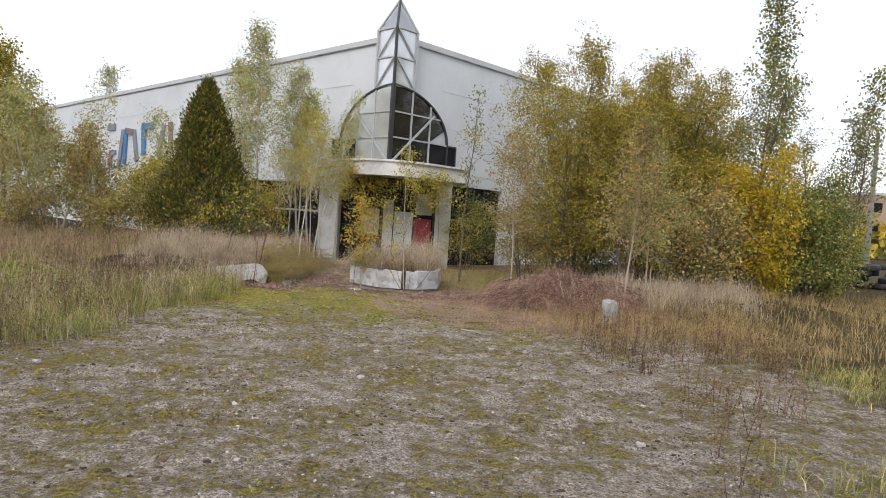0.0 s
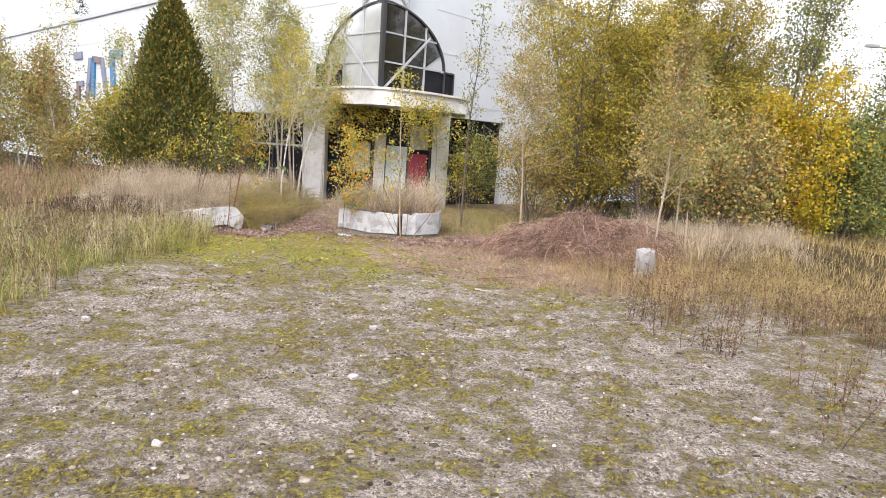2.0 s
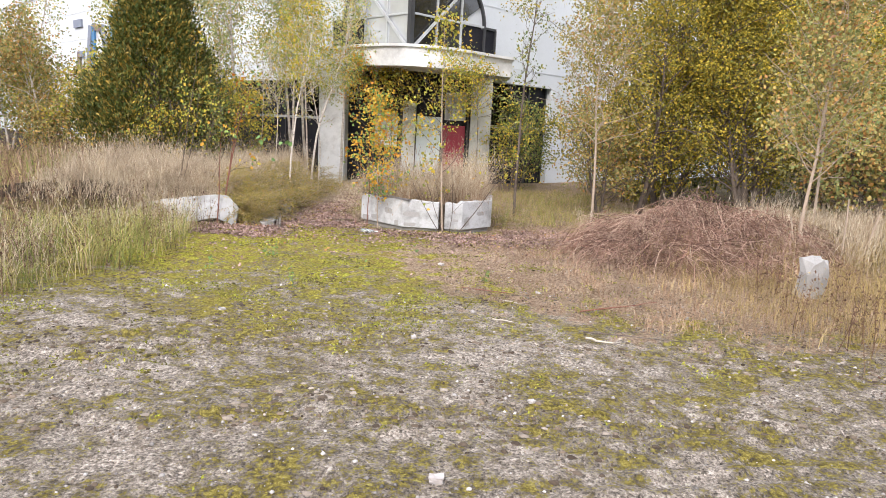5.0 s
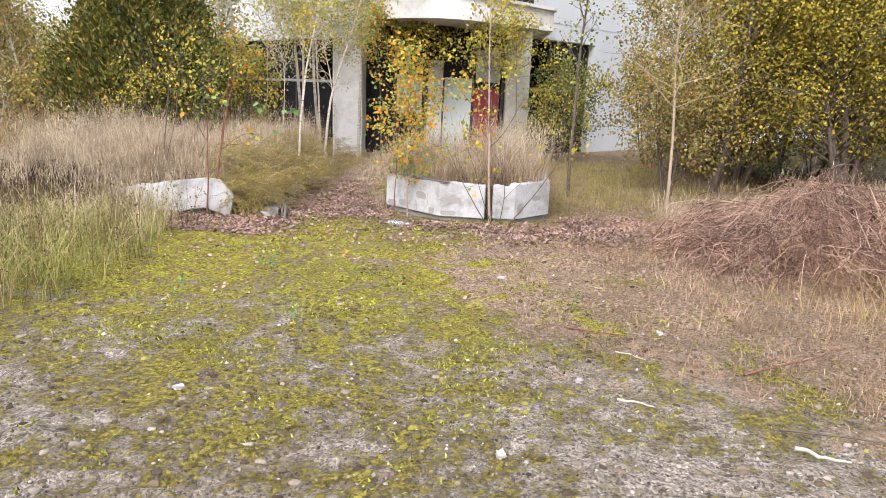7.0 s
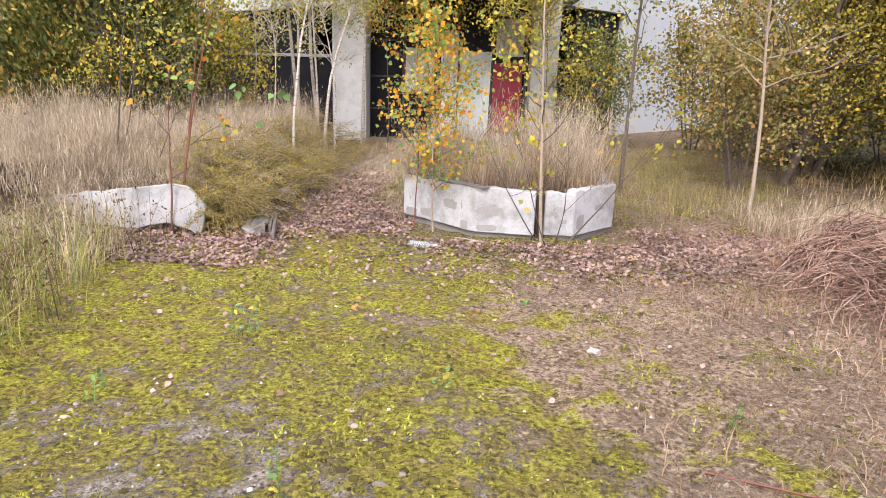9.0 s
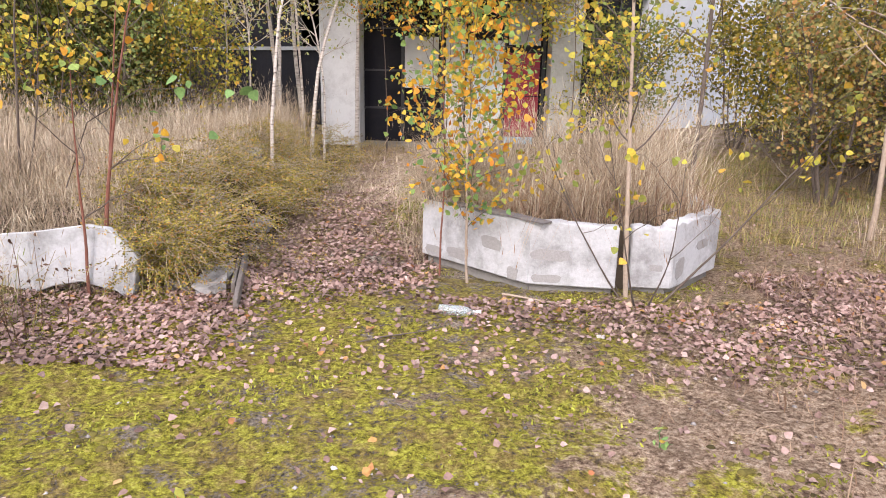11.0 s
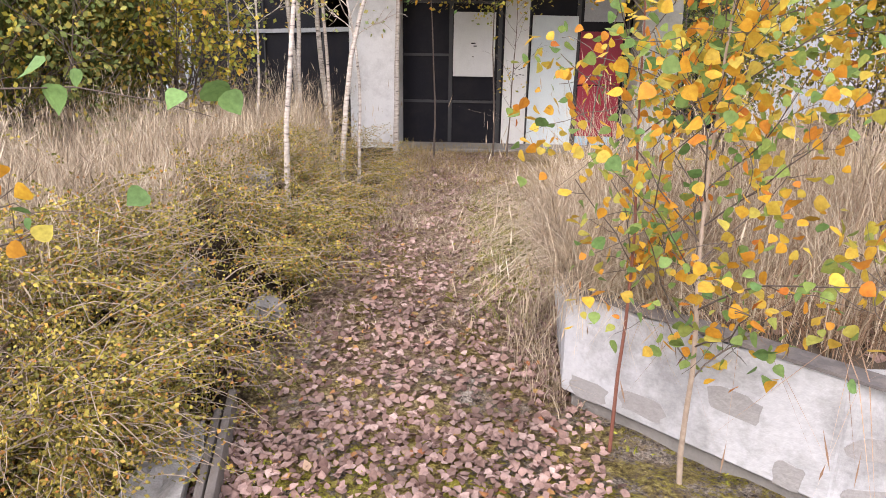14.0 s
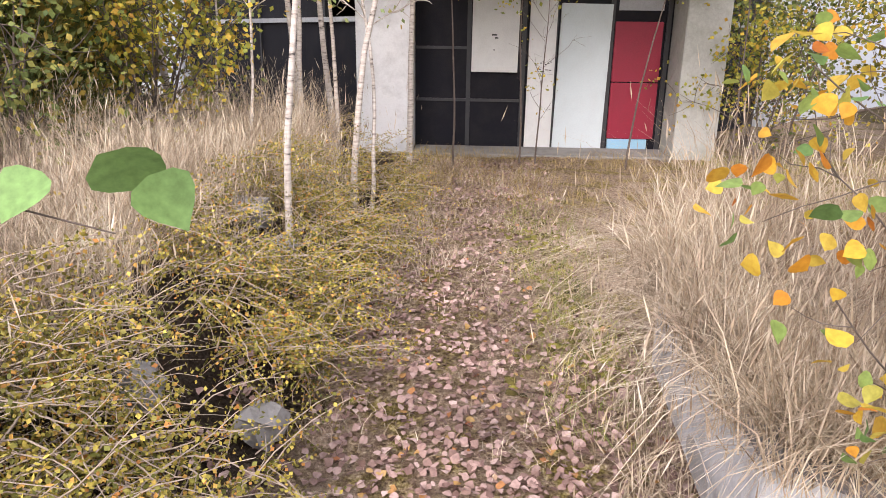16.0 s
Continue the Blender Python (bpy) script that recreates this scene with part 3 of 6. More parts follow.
def building():
    # west opening runs on past 8.2 m, added as dark backing for the shrubs
    wl_ = storey_wall("wall_west", "white painted wall of a long abandoned hall", LD, LO, [(3.0, 11.2, 2.6), (14.0, 17.0, 2.6)], 56, GZ, ROOF, begin=2.2)
    wr_ = storey_wall("wall_east", "white painted hall wall with a dark ground-floor opening", RD, RO, [(2.75, 6.5, 2.75)], 30, GZ, ROOF, begin=2.2)
    # the corner above the entrance
    for root, along, out in ((wl_, LD, LO), (wr_, RD, RO)):
        part("corner_panel", prism_bm([(0, 2.9), (2.2, 2.9), (2.2, ROOF), (0, ROOF)], 0.35, C, along, out), M_WALL, root)
        for z in (3.2, 4.9, 6.3):
            for s, e in ((2.4, 55.5 if along is LD else 29.5),):
                bm = prism_bm([(s, z), (e, z), (e, z + 0.025), (s, z + 0.025)], 0.02, C + out * 0.012, along, out)
                part("joint_strip", bm, M_TRIM, root)
    for name, along, out, length in (("trim_west", LD, LO, 56), ("trim_east", RD, RO, 30)):
        bm = prism_bm([(-0.1, ROOF - 0.02), (length, ROOF - 0.02), (length, ROOF + 0.2), (-0.1, ROOF + 0.2)], 0.5, C + out * 0.1, along, out, 0.02)
        tagged(part(name, bm, M_TRIM), "grey metal flashing along the hall's roof edge", "trim", kind="structure")
    roof = [(C + LD * 0.1 + RD * 0.1), C + LD * 56, C + LD * 56 + RD * 30, C + RD * 30]
    tagged(part("roof", plan_bm([(p.x, p.y) for p in roof], ROOF - 0.25, ROOF - 0.05), M_TRIM), "flat roof of the hall", "roof", kind="structure")
    ends = tagged(new("wall_back"), "plain back walls closing the hall", "wall", kind="structure")
    part("wall_panel", prism_bm([(0, GZ), (30, GZ), (30, ROOF - 0.3), (0, ROOF - 0.3)], 0.3, C + LD * 55.9, RD, LD), M_WALL, ends)
    part("wall_panel", prism_bm([(0, GZ), (56, GZ), (56, ROOF - 0.3), (0, ROOF - 0.3)], 0.3, C + RD * 29.9, LD, RD), M_WALL, ends)
    # inside: an unseen partition and ceiling, added black to keep the openings dark
    inner = tagged(new("inner_backing"), "black backing added inside the hall behind its openings", "wall", kind="structure")
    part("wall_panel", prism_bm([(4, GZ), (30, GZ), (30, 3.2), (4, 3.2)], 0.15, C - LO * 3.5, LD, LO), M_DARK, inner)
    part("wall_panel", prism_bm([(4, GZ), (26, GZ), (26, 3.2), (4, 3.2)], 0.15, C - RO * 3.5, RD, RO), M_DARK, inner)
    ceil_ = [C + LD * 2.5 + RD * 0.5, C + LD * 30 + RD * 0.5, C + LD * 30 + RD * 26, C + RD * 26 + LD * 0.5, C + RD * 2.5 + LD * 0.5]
    tagged(part("ceiling", plan_bm([(p.x, p.y) for p in ceil_], 3.2, 3.3), M_DARK), "black cover added over the hall's unseen inside", "ceiling", kind="structure")
    for k, (along, out, s0, s1, top) in enumerate(((LD, LO, 3.0, 11.2, 2.6), (LD, LO, 14.0, 17.0, 2.6), (RD, RO, 2.75, 6.5, 2.75))):
        w = tagged(new("window_%d" % (k + 1)), "dark broken ground-floor glazing with a metal transom", "window", kind="structure")
        o = C - out * 0.2
        bays = 7 if k == 0 else 4
        for i in range(bays + 1):
            s = s0 + 0.03 + (s1 - s0 - 0.06) * i / bays
            part("mullion", prism_bm([(s - 0.03, GZ), (s + 0.03, GZ), (s + 0.03, top), (s - 0.03, top)], 0.07, o, along, out), M_SPINE, w)
        part("transom", prism_bm([(s0, 1.35), (s1, 1.35), (s1, 1.43), (s0, 1.43)], 0.09, o + out * 0.03, along, out), M_FRAME, w)
        for i in range(bays):
            a = s0 + 0.06 + (s1 - s0 - 0.06) * i / bays
            e = a + (s1 - s0 - 0.06) / bays - 0.06
            # opaque black panes: the dark of the inside is in their colour
            if i != 1:
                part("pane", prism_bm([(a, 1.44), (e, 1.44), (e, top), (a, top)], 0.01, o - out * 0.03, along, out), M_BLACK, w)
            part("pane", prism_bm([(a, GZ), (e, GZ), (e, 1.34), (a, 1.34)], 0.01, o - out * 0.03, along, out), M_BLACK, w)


building()


def glazed_bay():
    root = thing("corner_bay", 0, 0, 0, "mirror-glazed corner bay with an arched grey metal grid", "glass bay")
    base, spring = 3.3, 6.02
    P = C + (LO + RO).normalized() * 0.45
    W, H = 2.85, spring - base
    for along, out in ((LD, LO), (RD, RO)):
        o = P - out * 0.02
        cols = [0.0, W / 3, 2 * W / 3, W]
        rows = [0.0, H / 3, 2 * H / 3, H]

        def top_at(s):
            return H * (0.3 + 0.7 * math.sqrt(max(0.0, 1 - (s / W) ** 2)))

        for i in range(3):
            for j in range(3):
                s0, s1 = cols[i], cols[i + 1]
                pts = [(s0, base + rows[j])]
                if top_at(s1) > rows[j] + 0.05:
                    pts.append((s1, base + rows[j]))
                ss = np.linspace(s1, s0, 7)
                curve = [(s, base + min(rows[j + 1], top_at(s))) for s in ss if top_at(s) > rows[j] + 0.02]
                pts += curve
                if len(pts) < 4:
                    continue
                # pale panes west, dark east: each side's reflection is in its colour
                part("pane", prism_bm(pts, 0.02, o, along, out), M_BLACK if (i == 2 and j == 0) else M_GLASS if along is LD else M_DARKREFLECT, root)
        fo = P + out * 0.03
        for s in cols[1:3]:
            part("mullion", prism_bm([(s - 0.025, base), (s + 0.025, base), (s + 0.025, base + top_at(s)), (s - 0.025, base + top_at(s))], 0.07, fo, along, out), M_FRAME, root)
        for z in rows[:3]:
            e = W * math.sqrt(1 - max(0.0, (z / H - 0.3) / 0.7) ** 2)
            part("transom", prism_bm([(0, base + z - 0.025), (e, base + z - 0.025), (e, base + z + 0.025), (0, base + z + 0.025)], 0.06, fo - out * 0.005, along, out), M_FRAME, root)
        arc = [(s, base + top_at(s)) for s in W * np.sin(np.linspace(0, np.pi / 2, 19))] + [(W, base)]
        outer = [(s * 1.022, base + (z - base) * 1.02) for s, z in arc]
        part("arch_frame", prism_bm(arc + outer[::-1], 0.12, fo + out * 0.01, along, out), M_SPINE, root)
        a, b = o + along * 0.05 + out * 0.08 + Vector((0, 0, base + 0.03)), o + along * (W * 0.72) + out * 0.08 + Vector((0, 0, base + H * 0.7))
        part("brace", bar_bm(a, b, 0.07, 0.05, up=out), M_FRAME, root)
        # low side pane beyond the arch, and the arch's closing cheek
        part("side_pane", prism_bm([(W + 0.04, base), (W + 0.5, base), (W + 0.5, base + 0.86), (W + 0.04, base + 0.86)], 0.02, o, along, out), M_BLACK, root)
        part("side_frame", prism_bm([(W + 0.08, base + 0.86), (W + 0.54, base + 0.86), (W + 0.54, base + 0.92), (W + 0.08, base + 0.92)], 0.45, fo, along, out), M_SPINE, root)
        part("side_frame", prism_bm([(W + 0.5, base), (W + 0.55, base), (W + 0.55, base + 0.86), (W + 0.5, base + 0.86)], 0.45, fo, along, out), M_SPINE, root)
        cheek = [(0.4, base)] + [(0.4, base + top_at(0.4))] + [q for q in arc if q[0] > 0.45]
        part("bay_backing", prism_bm(cheek, 0.3, o - out * 0.03, along, out), M_TRIM, root)
    # the tower on the corner
    w, z0, z1, apex = 1.0, spring, 8.05, 9.18
    top = P + LD * (w / 2) + RD * (w / 2)
    corner = {"front": P, "left": P + LD * w, "right": P + RD * w, "back": P + LD * w + RD * w}
    for a, b, out in (("front", "left", LO), ("front", "right", RO), ("left", "back", -RO), ("right", "back", -LO)):
        pa, pb = corner[a], corner[b]
        along = (pb - pa).normalized()
        mid = (z0 + z1) / 2
        for lo, hi in ((z0, mid), (mid, z1)):
            part("tower_pane", prism_bm([(0.03, lo), (w - 0.03, lo), (w - 0.03, hi), (0.03, hi)], 0.02, pa - out * 0.03, along, out), M_GLASS, root)
            part("tower_rail", prism_bm([(0, lo - 0.03), (w, lo - 0.03), (w, lo + 0.03), (0, lo + 0.03)], 0.06, pa + out * 0.02, along, out), M_FRAME, root)
            part("tower_brace", bar_bm(pa + along * 0.03 + Vector((0, 0, hi)) + out * 0.02,
                                       pb - along * 0.03 + Vector((0, 0, lo)) + out * 0.02, 0.05, 0.04, up=out), M_FRAME, root)
        part("tower_rail", prism_bm([(0, z1 - 0.03), (w, z1 - 0.03), (w, z1 + 0.03), (0, z1 + 0.03)], 0.06, pa + out * 0.02, along, out), M_FRAME, root)
        bm = bmesh.new()
        bm.faces.new([bm.verts.new(p) for p in (pa + Vector((0, 0, z1)), pb + Vector((0, 0, z1)), top + Vector((0, 0, apex)))])
        bmesh.ops.solidify(bm, geom=bm.faces, thickness=0.02)
        part("tower_cap", bm, M_GLASS, root)
    for k, p in corner.items():
        part("tower_post", bar_bm(p + Vector((0, 0, z0 - 0.05)), p + Vector((0, 0, z1)), 0.08, 0.08, up=LO), M_SPINE if k == "front" else M_FRAME, root)
        part("tower_hip", bar_bm(p + Vector((0, 0, z1)), top + Vector((0, 0, apex)), 0.07, 0.07, up=LO), M_SPINE if k == "front" else M_FRAME, root)
    part("spine", bar_bm(P + Vector((0, 0, base)), P + Vector((0, 0, spring)), 0.13, 0.13, up=LO), M_SPINE, root)


glazed_bay()


def entrance():
    can = thing("canopy", 0, 0, 0, "white concrete entrance canopy with a pointed curved fascia", "canopy")
    zs, ze = 2.8, 3.28
    left, right = (-4.75, 25.6), (0.75, 25.7)
    apex = (-2.03, 23.55)
    pts = []
    for k in range(13):
        t = k / 12
        for_left = (left[0] + (apex[0] - left[0]) * t, left[1] + (apex[1] - left[1]) * math.sin(t * math.pi / 2) ** 1.2)
        pts.append(for_left)
    for k in range(1, 13):
        t = 1 - k / 12
        pts.append((right[0] + (apex[0] - right[0]) * t, right[1] + (apex[1] - right[1]) * math.sin(t * math.pi / 2) ** 1.2))
    outline = pts + [(0.75, 27.6), (-2.0, 25.2), (-4.75, 27.3)]
    part("fascia", plan_bm(outline, zs, ze), M_PLASTER, can)
    part("top_slab", plan_bm([(x + (0.06 if x > -2 else -0.06), y - 0.06) for x, y in pts] + [(0.8, 27.0), (-2.0, 25.0), (-4.8, 27.0)], ze, ze + 0.07), M_PLASTER, can)
    for x0, x1, lab in ((-4.72, -3.97, "white plastered entrance column with peeling paint"), (-0.36, 0.22, "pale plastered entrance column, stained and weathered")):
        col = thing("entrance_column", (x0 + x1) / 2, 25.55, GZ - 0.1, lab, "column", "columns of the entrance")
        hw = (x1 - x0) / 2
        part("shaft", box_bm(-hw, hw, -0.25, 0.75, 0, zs - GZ + 0.1, 0.02), M_PLASTER if x0 < -2 else M_STAINED, col)
    # the boarded-up front between the columns
    y = 25.95
    front = thing("boarded_front", 0, y, 0, "black panelled entrance front between the columns", "shopfront")
    part("black_sheet", box_bm(-3.97, -0.36, 0.0, 0.08, GZ, zs), M_BLACK, front)
    for z in (0.22, 0.95, 1.75):
        part("rail", box_bm(-3.97, -2.45, -0.025, 0.0, z, z + 0.04), M_SPINE, front)
    for x in (-3.2, -2.42, -1.98, -1.2, -0.42):
        part("stile", box_bm(x - 0.03, x + 0.03, -0.03, 0.0, GZ, zs), M_SPINE, front)
    part("fanlight", box_bm(-1.12, -0.5, -0.012, 0.0, 1.5, 2.3), M_FRAME, front, "grey dusty pane over the red board")

    def board(name, x0, x1, z0, z1, mat, lab, lean=0.0, marks=()):
        b = thing(name, (x0 + x1) / 2, y - 0.045, z0, lab, "board", "boards over the entrance")
        hw = (x1 - x0) / 2
        bm = box_bm(-hw, hw, -0.02, 0.02, 0, z1 - z0, 0.004)
        sheet = part("sheet", bm, mat, b)
        for mx, mz, mw, mh in marks:
            part("mark", box_bm(mx, mx + mw, -0.0235, -0.02, mz, mz + mh), M_INK, sheet, "illegible black scrawl")
        b.rotation_euler = (0, radians(lean), 0)

    board("white_board", -3.16, -2.5, 0.64, 1.62, M_BOARD, "white board screwed onto the black front", 0.3, [(-0.05, 0.5, 0.07, 0.02), (-0.01, 0.46, 0.05, 0.018), (-0.03, 0.3, 0.03, 0.012)])
    board("narrow_board", -2.36, -1.98, GZ, 2.0, M_BOARD, "tall narrow off-white board with black scrawl", 0.3,
          [(-0.02 + 0.035 * i, 1.22 + 0.02 * math.sin(i * 2.1), 0.028, 0.012) for i in range(5)] + [(-0.04 + 0.05 * i, 1.12 + 0.015 * math.cos(i * 2.6), 0.035, 0.012) for i in range(4)])
    board("pale_blue_board", -1.95, -1.24, GZ, 1.58, M_BOARD_BLUE, "tall pale blue-white board leaning on the entrance", 0.9)
    red = thing("red_board", -0.83, y - 0.045, -0.27, "dark red board in two halves over the door", "board", "boards over the entrance")
    part("lower_sheet", box_bm(-0.33, 0.33, -0.02, 0.02, 0, 0.79, 0.004), M_RED, red)
    part("upper_sheet", box_bm(-0.33, 0.33, -0.02, 0.02, 0.805, 1.62, 0.004), M_RED, red)
    board("blue_strip", -1.15, -0.58, GZ + 0.02, -0.28, M_BLUE, "light blue strip of board under the red one")
    step = thing("entrance_step", -2.2, 25.3, GZ - 0.15, "low mossy concrete doorstep", "step")
    part("slab", box_bm(-1.75, 1.8, -0.2, 0.55, 0, 0.19, 0.02), M_CONCRETE, step)


entrance()


def wall_letters():
    """Weathered lettering on the long wall, past reading: plain strokes."""
    sign = thing("wall_lettering", 0, 0, 0, "faded blue and brown raised lettering, past reading, on the white wall", "lettering")
    o = C + LO * 0.06
    # (upper end, lower end) along the wall and up it, width, colour
    strokes = [((27.3, 5.75), (26.1, 5.75), 0.4, 2), ((26.7, 3.2), (26.7, 4.3), 0.4, 1), ((26.9, 4.15), (25.9, 4.15), 0.3, 2),
               ((24.75, 5.5), (25.35, 3.1), 0.45, 2), ((24.3, 5.55), (24.45, 3.4), 0.4, 0), ((24.4, 5.45), (23.1, 5.3), 0.35, 1), ((23.15, 5.4), (22.55, 3.6), 0.4, 2),
               ((21.75, 5.7), (21.6, 3.9), 0.5, 0), ((21.9, 5.6), (20.4, 5.55), 0.4, 0), ((19.0, 5.55), (19.6, 3.9), 0.4, 2), ((18.2, 5.65), (18.0, 4.0), 0.4, 1)]
    for (s0, z0), (s1, z1), w, k in strokes:
        part("stroke", bar_bm(o + LD * s0 + Vector((0, 0, z0)), o + LD * s1 + Vector((0, 0, z1)), w, 0.1, up=LO), M_LETTER[k], sign)


wall_letters()


# ---------------------------------------------------------------- planters and rubble
FOOT = -0.42


def at(x, y):
    return float(height(x, y))


def slab(name, a, b, z0, z1, thick, mat, parent, lean=0.0, rough_edge=0.02):
    """An upright cast slab from a to b in plan with a slightly worn outline."""
    a, b = Vector((*a, 0)), Vector((*b, 0))
    along = (b - a).normalized()
    out = Vector((along.y, -along.x, 0))
    length = (b - a).length
    k = 9
    top = [(length * i / k, z1 + rng.uniform(-rough_edge, rough_edge * 0.4)) for i in range(k, -1, -1)]
    bm = prism_bm([(0, z0), (length, z0)] + top, thick, a, along, out)
    bmesh.ops.bevel(bm, geom=[e for e in bm.edges], offset=0.008, segments=1, affect="EDGES")
    return part(name, bm, mat, parent), along, out


def chip(a, b, s, z, w, h, parent):
    """A shallow bare patch where the whitewash has come off: an uneven plate just proud of the face."""
    a, b = Vector((*a, 0)), Vector((*b, 0))
    along = (b - a).normalized()
    out = Vector((along.y, -along.x, 0))
    pts = []
    for i in range(14):
        t = i / 14 * 2 * math.pi
        k = rng.uniform(0.82, 1.1)
        cx, cz = math.cos(t), math.sin(t)
        pts.append((s + w / 2 * k * math.copysign(abs(cx) ** 0.5, cx), z + h / 2 * k * math.copysign(abs(cz) ** 0.6, cz)))
    part("bare_patch", prism_bm(pts, 0.01, a + out * 0.003, along, out), M_PATCH, parent, "bare grey concrete patch")


def centre_planter():
    root = thing("planter", 0, 0, 0, "cracked whitewashed concrete planter overgrown with dry grass", "planter", "planters before the entrance")
    P = [(-2.33, 17.34), (-1.56, 16.61), (-0.96, 16.54), (-0.86, 16.59), (-0.57, 16.58), (-0.07, 17.12), (0.0, 18.3), (-0.55, 19.3), (-1.7, 19.4), (-2.22, 18.75)]
    spans = [(0, 1), (1, 2), (3, 4), (4, 5), (5, 6), (6, 7), (7, 8), (8, 9), (9, 0)]
    panels = {}
    tops = [0.1, 0.1, 0.09, 0.12, 0.1, 0.08, 0.08, 0.08, 0.1]
    for (i, j), zt in zip(spans, tops):
        panels[(i, j)] = slab("panel", P[i], P[j], FOOT + 0.07, zt, 0.11, M_WHITEWASH, root)[0]
        a, b = Vector((*P[i], 0)), Vector((*P[j], 0))
        along = (b - a).normalized()
        out = Vector((along.y, -along.x, 0))
        part("footing", prism_bm([(0.02, FOOT - 0.15), ((b - a).length - 0.02, FOOT - 0.15), ((b - a).length - 0.02, FOOT + 0.075), (0.02, FOOT + 0.075)], 0.1, a - out * 0.05, along, out), M_CONCRETE, root)
    for k, (i, j, s_, z, w, h) in enumerate([(0, 1, 0.13, -0.3, 0.2, 0.09), (0, 1, 0.38, -0.27, 0.2, 0.09), (0, 1, 0.72, -0.12, 0.2, 0.1), (1, 2, 0.16, -0.13, 0.28, 0.08),
                                             (1, 2, 0.14, -0.3, 0.22, 0.06), (0, 1, 0.93, -0.3, 0.1, 0.1), (4, 5, 0.12, -0.22, 0.13, 0.15), (4, 5, 0.45, -0.1, 0.2, 0.07), (3, 4, 0.18, -0.2, 0.1, 0.05), (9, 0, 0.9, -0.28, 0.3, 0.12)]):
        chip(P[i], P[j], s_, z, w, h, panels[(i, j)])
    # a torn strip of roofing felt lies along the top of the west panel
    for i, j, ext in ((0, 1, 0.12), (9, 0, 0.0)):
        a, b = Vector((*P[i], 0)), Vector((*P[j], 0))
        along = (b - a).normalized()
        out = Vector((along.y, -along.x, 0))
        bm = prism_bm([(0, 0.102), ((b - a).length + ext, 0.102), ((b - a).length + ext, 0.112), ((b - a).length * 0.6, 0.118), ((b - a).length * 0.3, 0.11), (0, 0.122)], 0.1, a + out * 0.012, along, out)
        part("felt_strip", bm, M_FELT, panels[(i, j)], "torn black roofing felt")
    inner = [(-2.17, 17.42), (-1.56, 16.78), (-0.93, 16.7), (-0.62, 16.7), (-0.19, 17.18), (-0.12, 18.25), (-0.6, 19.2), (-1.65, 19.28), (-2.1, 18.7)]
    part("soil", plan_bm(inner, FOOT, 0.03), M_SOIL, root)


centre_planter()


def fallen_planter():
    root = thing("broken_planter", 0, 0, 0, "broken whitewashed concrete planter slab tilted in the weeds", "planter", "planters before the entrance")
    fold = Vector((-4.86, 16.31, FOOT))
    long_side = [(0.05, 0.0), (0.6, 0.0), (1.22, 0.02), (1.22, 0.43), (1.0, 0.4), (0.85, 0.36), (0.6, 0.34), (0.45, 0.29), (0.2, 0.26), (0.05, 0.19)]
    short_side = [(0, 0.02), (0.12, 0.06), (0.3, 0.09), (0.42, 0.05), (0.52, 0.02), (0.58, -0.03), (0.63, -0.01), (0.68, 0.25), (0.65, 0.31), (0.5, 0.46), (0.36, 0.48), (0.15, 0.45), (0, 0.43)]
    for name, start, along, pts in (("long_slab", Vector((-6.02, 16.7, FOOT)), (fold - Vector((-6.02, 16.7, FOOT))).normalized(), long_side), ("end_slab", fold, Vector((0.995, 0.1, 0)), short_side)):
        out = Vector((along.y, -along.x, 0.16)).normalized()
        bm = prism_bm(pts, 0.09, start, along, out)
        bmesh.ops.bevel(bm, geom=list(bm.edges), offset=0.006, segments=1, affect="EDGES")
        part(name, bm, M_WHITEWASH, root)
    part("footing", box_bm(-5.6, -4.5, 16.5, 16.7, FOOT - 0.1, FOOT + 0.1, 0.02), M_CONCRETE, root)
    cheek = [(0, 0.02), (0.5, 0.02), (0.5, 0.12), (0.3, 0.2), (0.08, 0.24), (0, 0.18)]
    side = Vector((0.25, 0.97, 0))
    part("side_slab", prism_bm(cheek, 0.12, Vector((-5.98, 16.72, FOOT)), side, Vector((side.y, -side.x, 0.1)).normalized(), 0.012), M_WHITEWASH, root, "mossy whitewashed side slab")


fallen_planter()


def rubble(name, label, x, y, z, sx, sy, sz, mat, turn=0, tilt=0, seed=1, category="rubble", group=""):
    """A broken lump: a cut-down block with knocked-off corners."""
    r = random.Random(seed)
    bm = bmesh.new()
    bmesh.ops.create_cube(bm, size=1)
    bmesh.ops.subdivide_edges(bm, edges=bm.edges, cuts=2, use_grid_fill=True)
    for v in bm.verts:
        v.co = Vector((v.co.x * sx, v.co.y * sy, v.co.z * sz))
        k = 0.2 * min(sx, sy, sz)
        d = v.co.normalized() * -0.25 * min(sx, sy, sz) * (max(0, abs(v.co.x / sx) + abs(v.co.y / sy) + abs(v.co.z / sz) - 0.9))
        v.co += d + Vector((r.uniform(-k, k), r.uniform(-k, k), r.uniform(-k, k)))
    ob = part(name, bm, mat)
    ob.matrix_basis = pose(x, y, z, tilt, 0, turn)
    return tagged(ob, label, category, group)


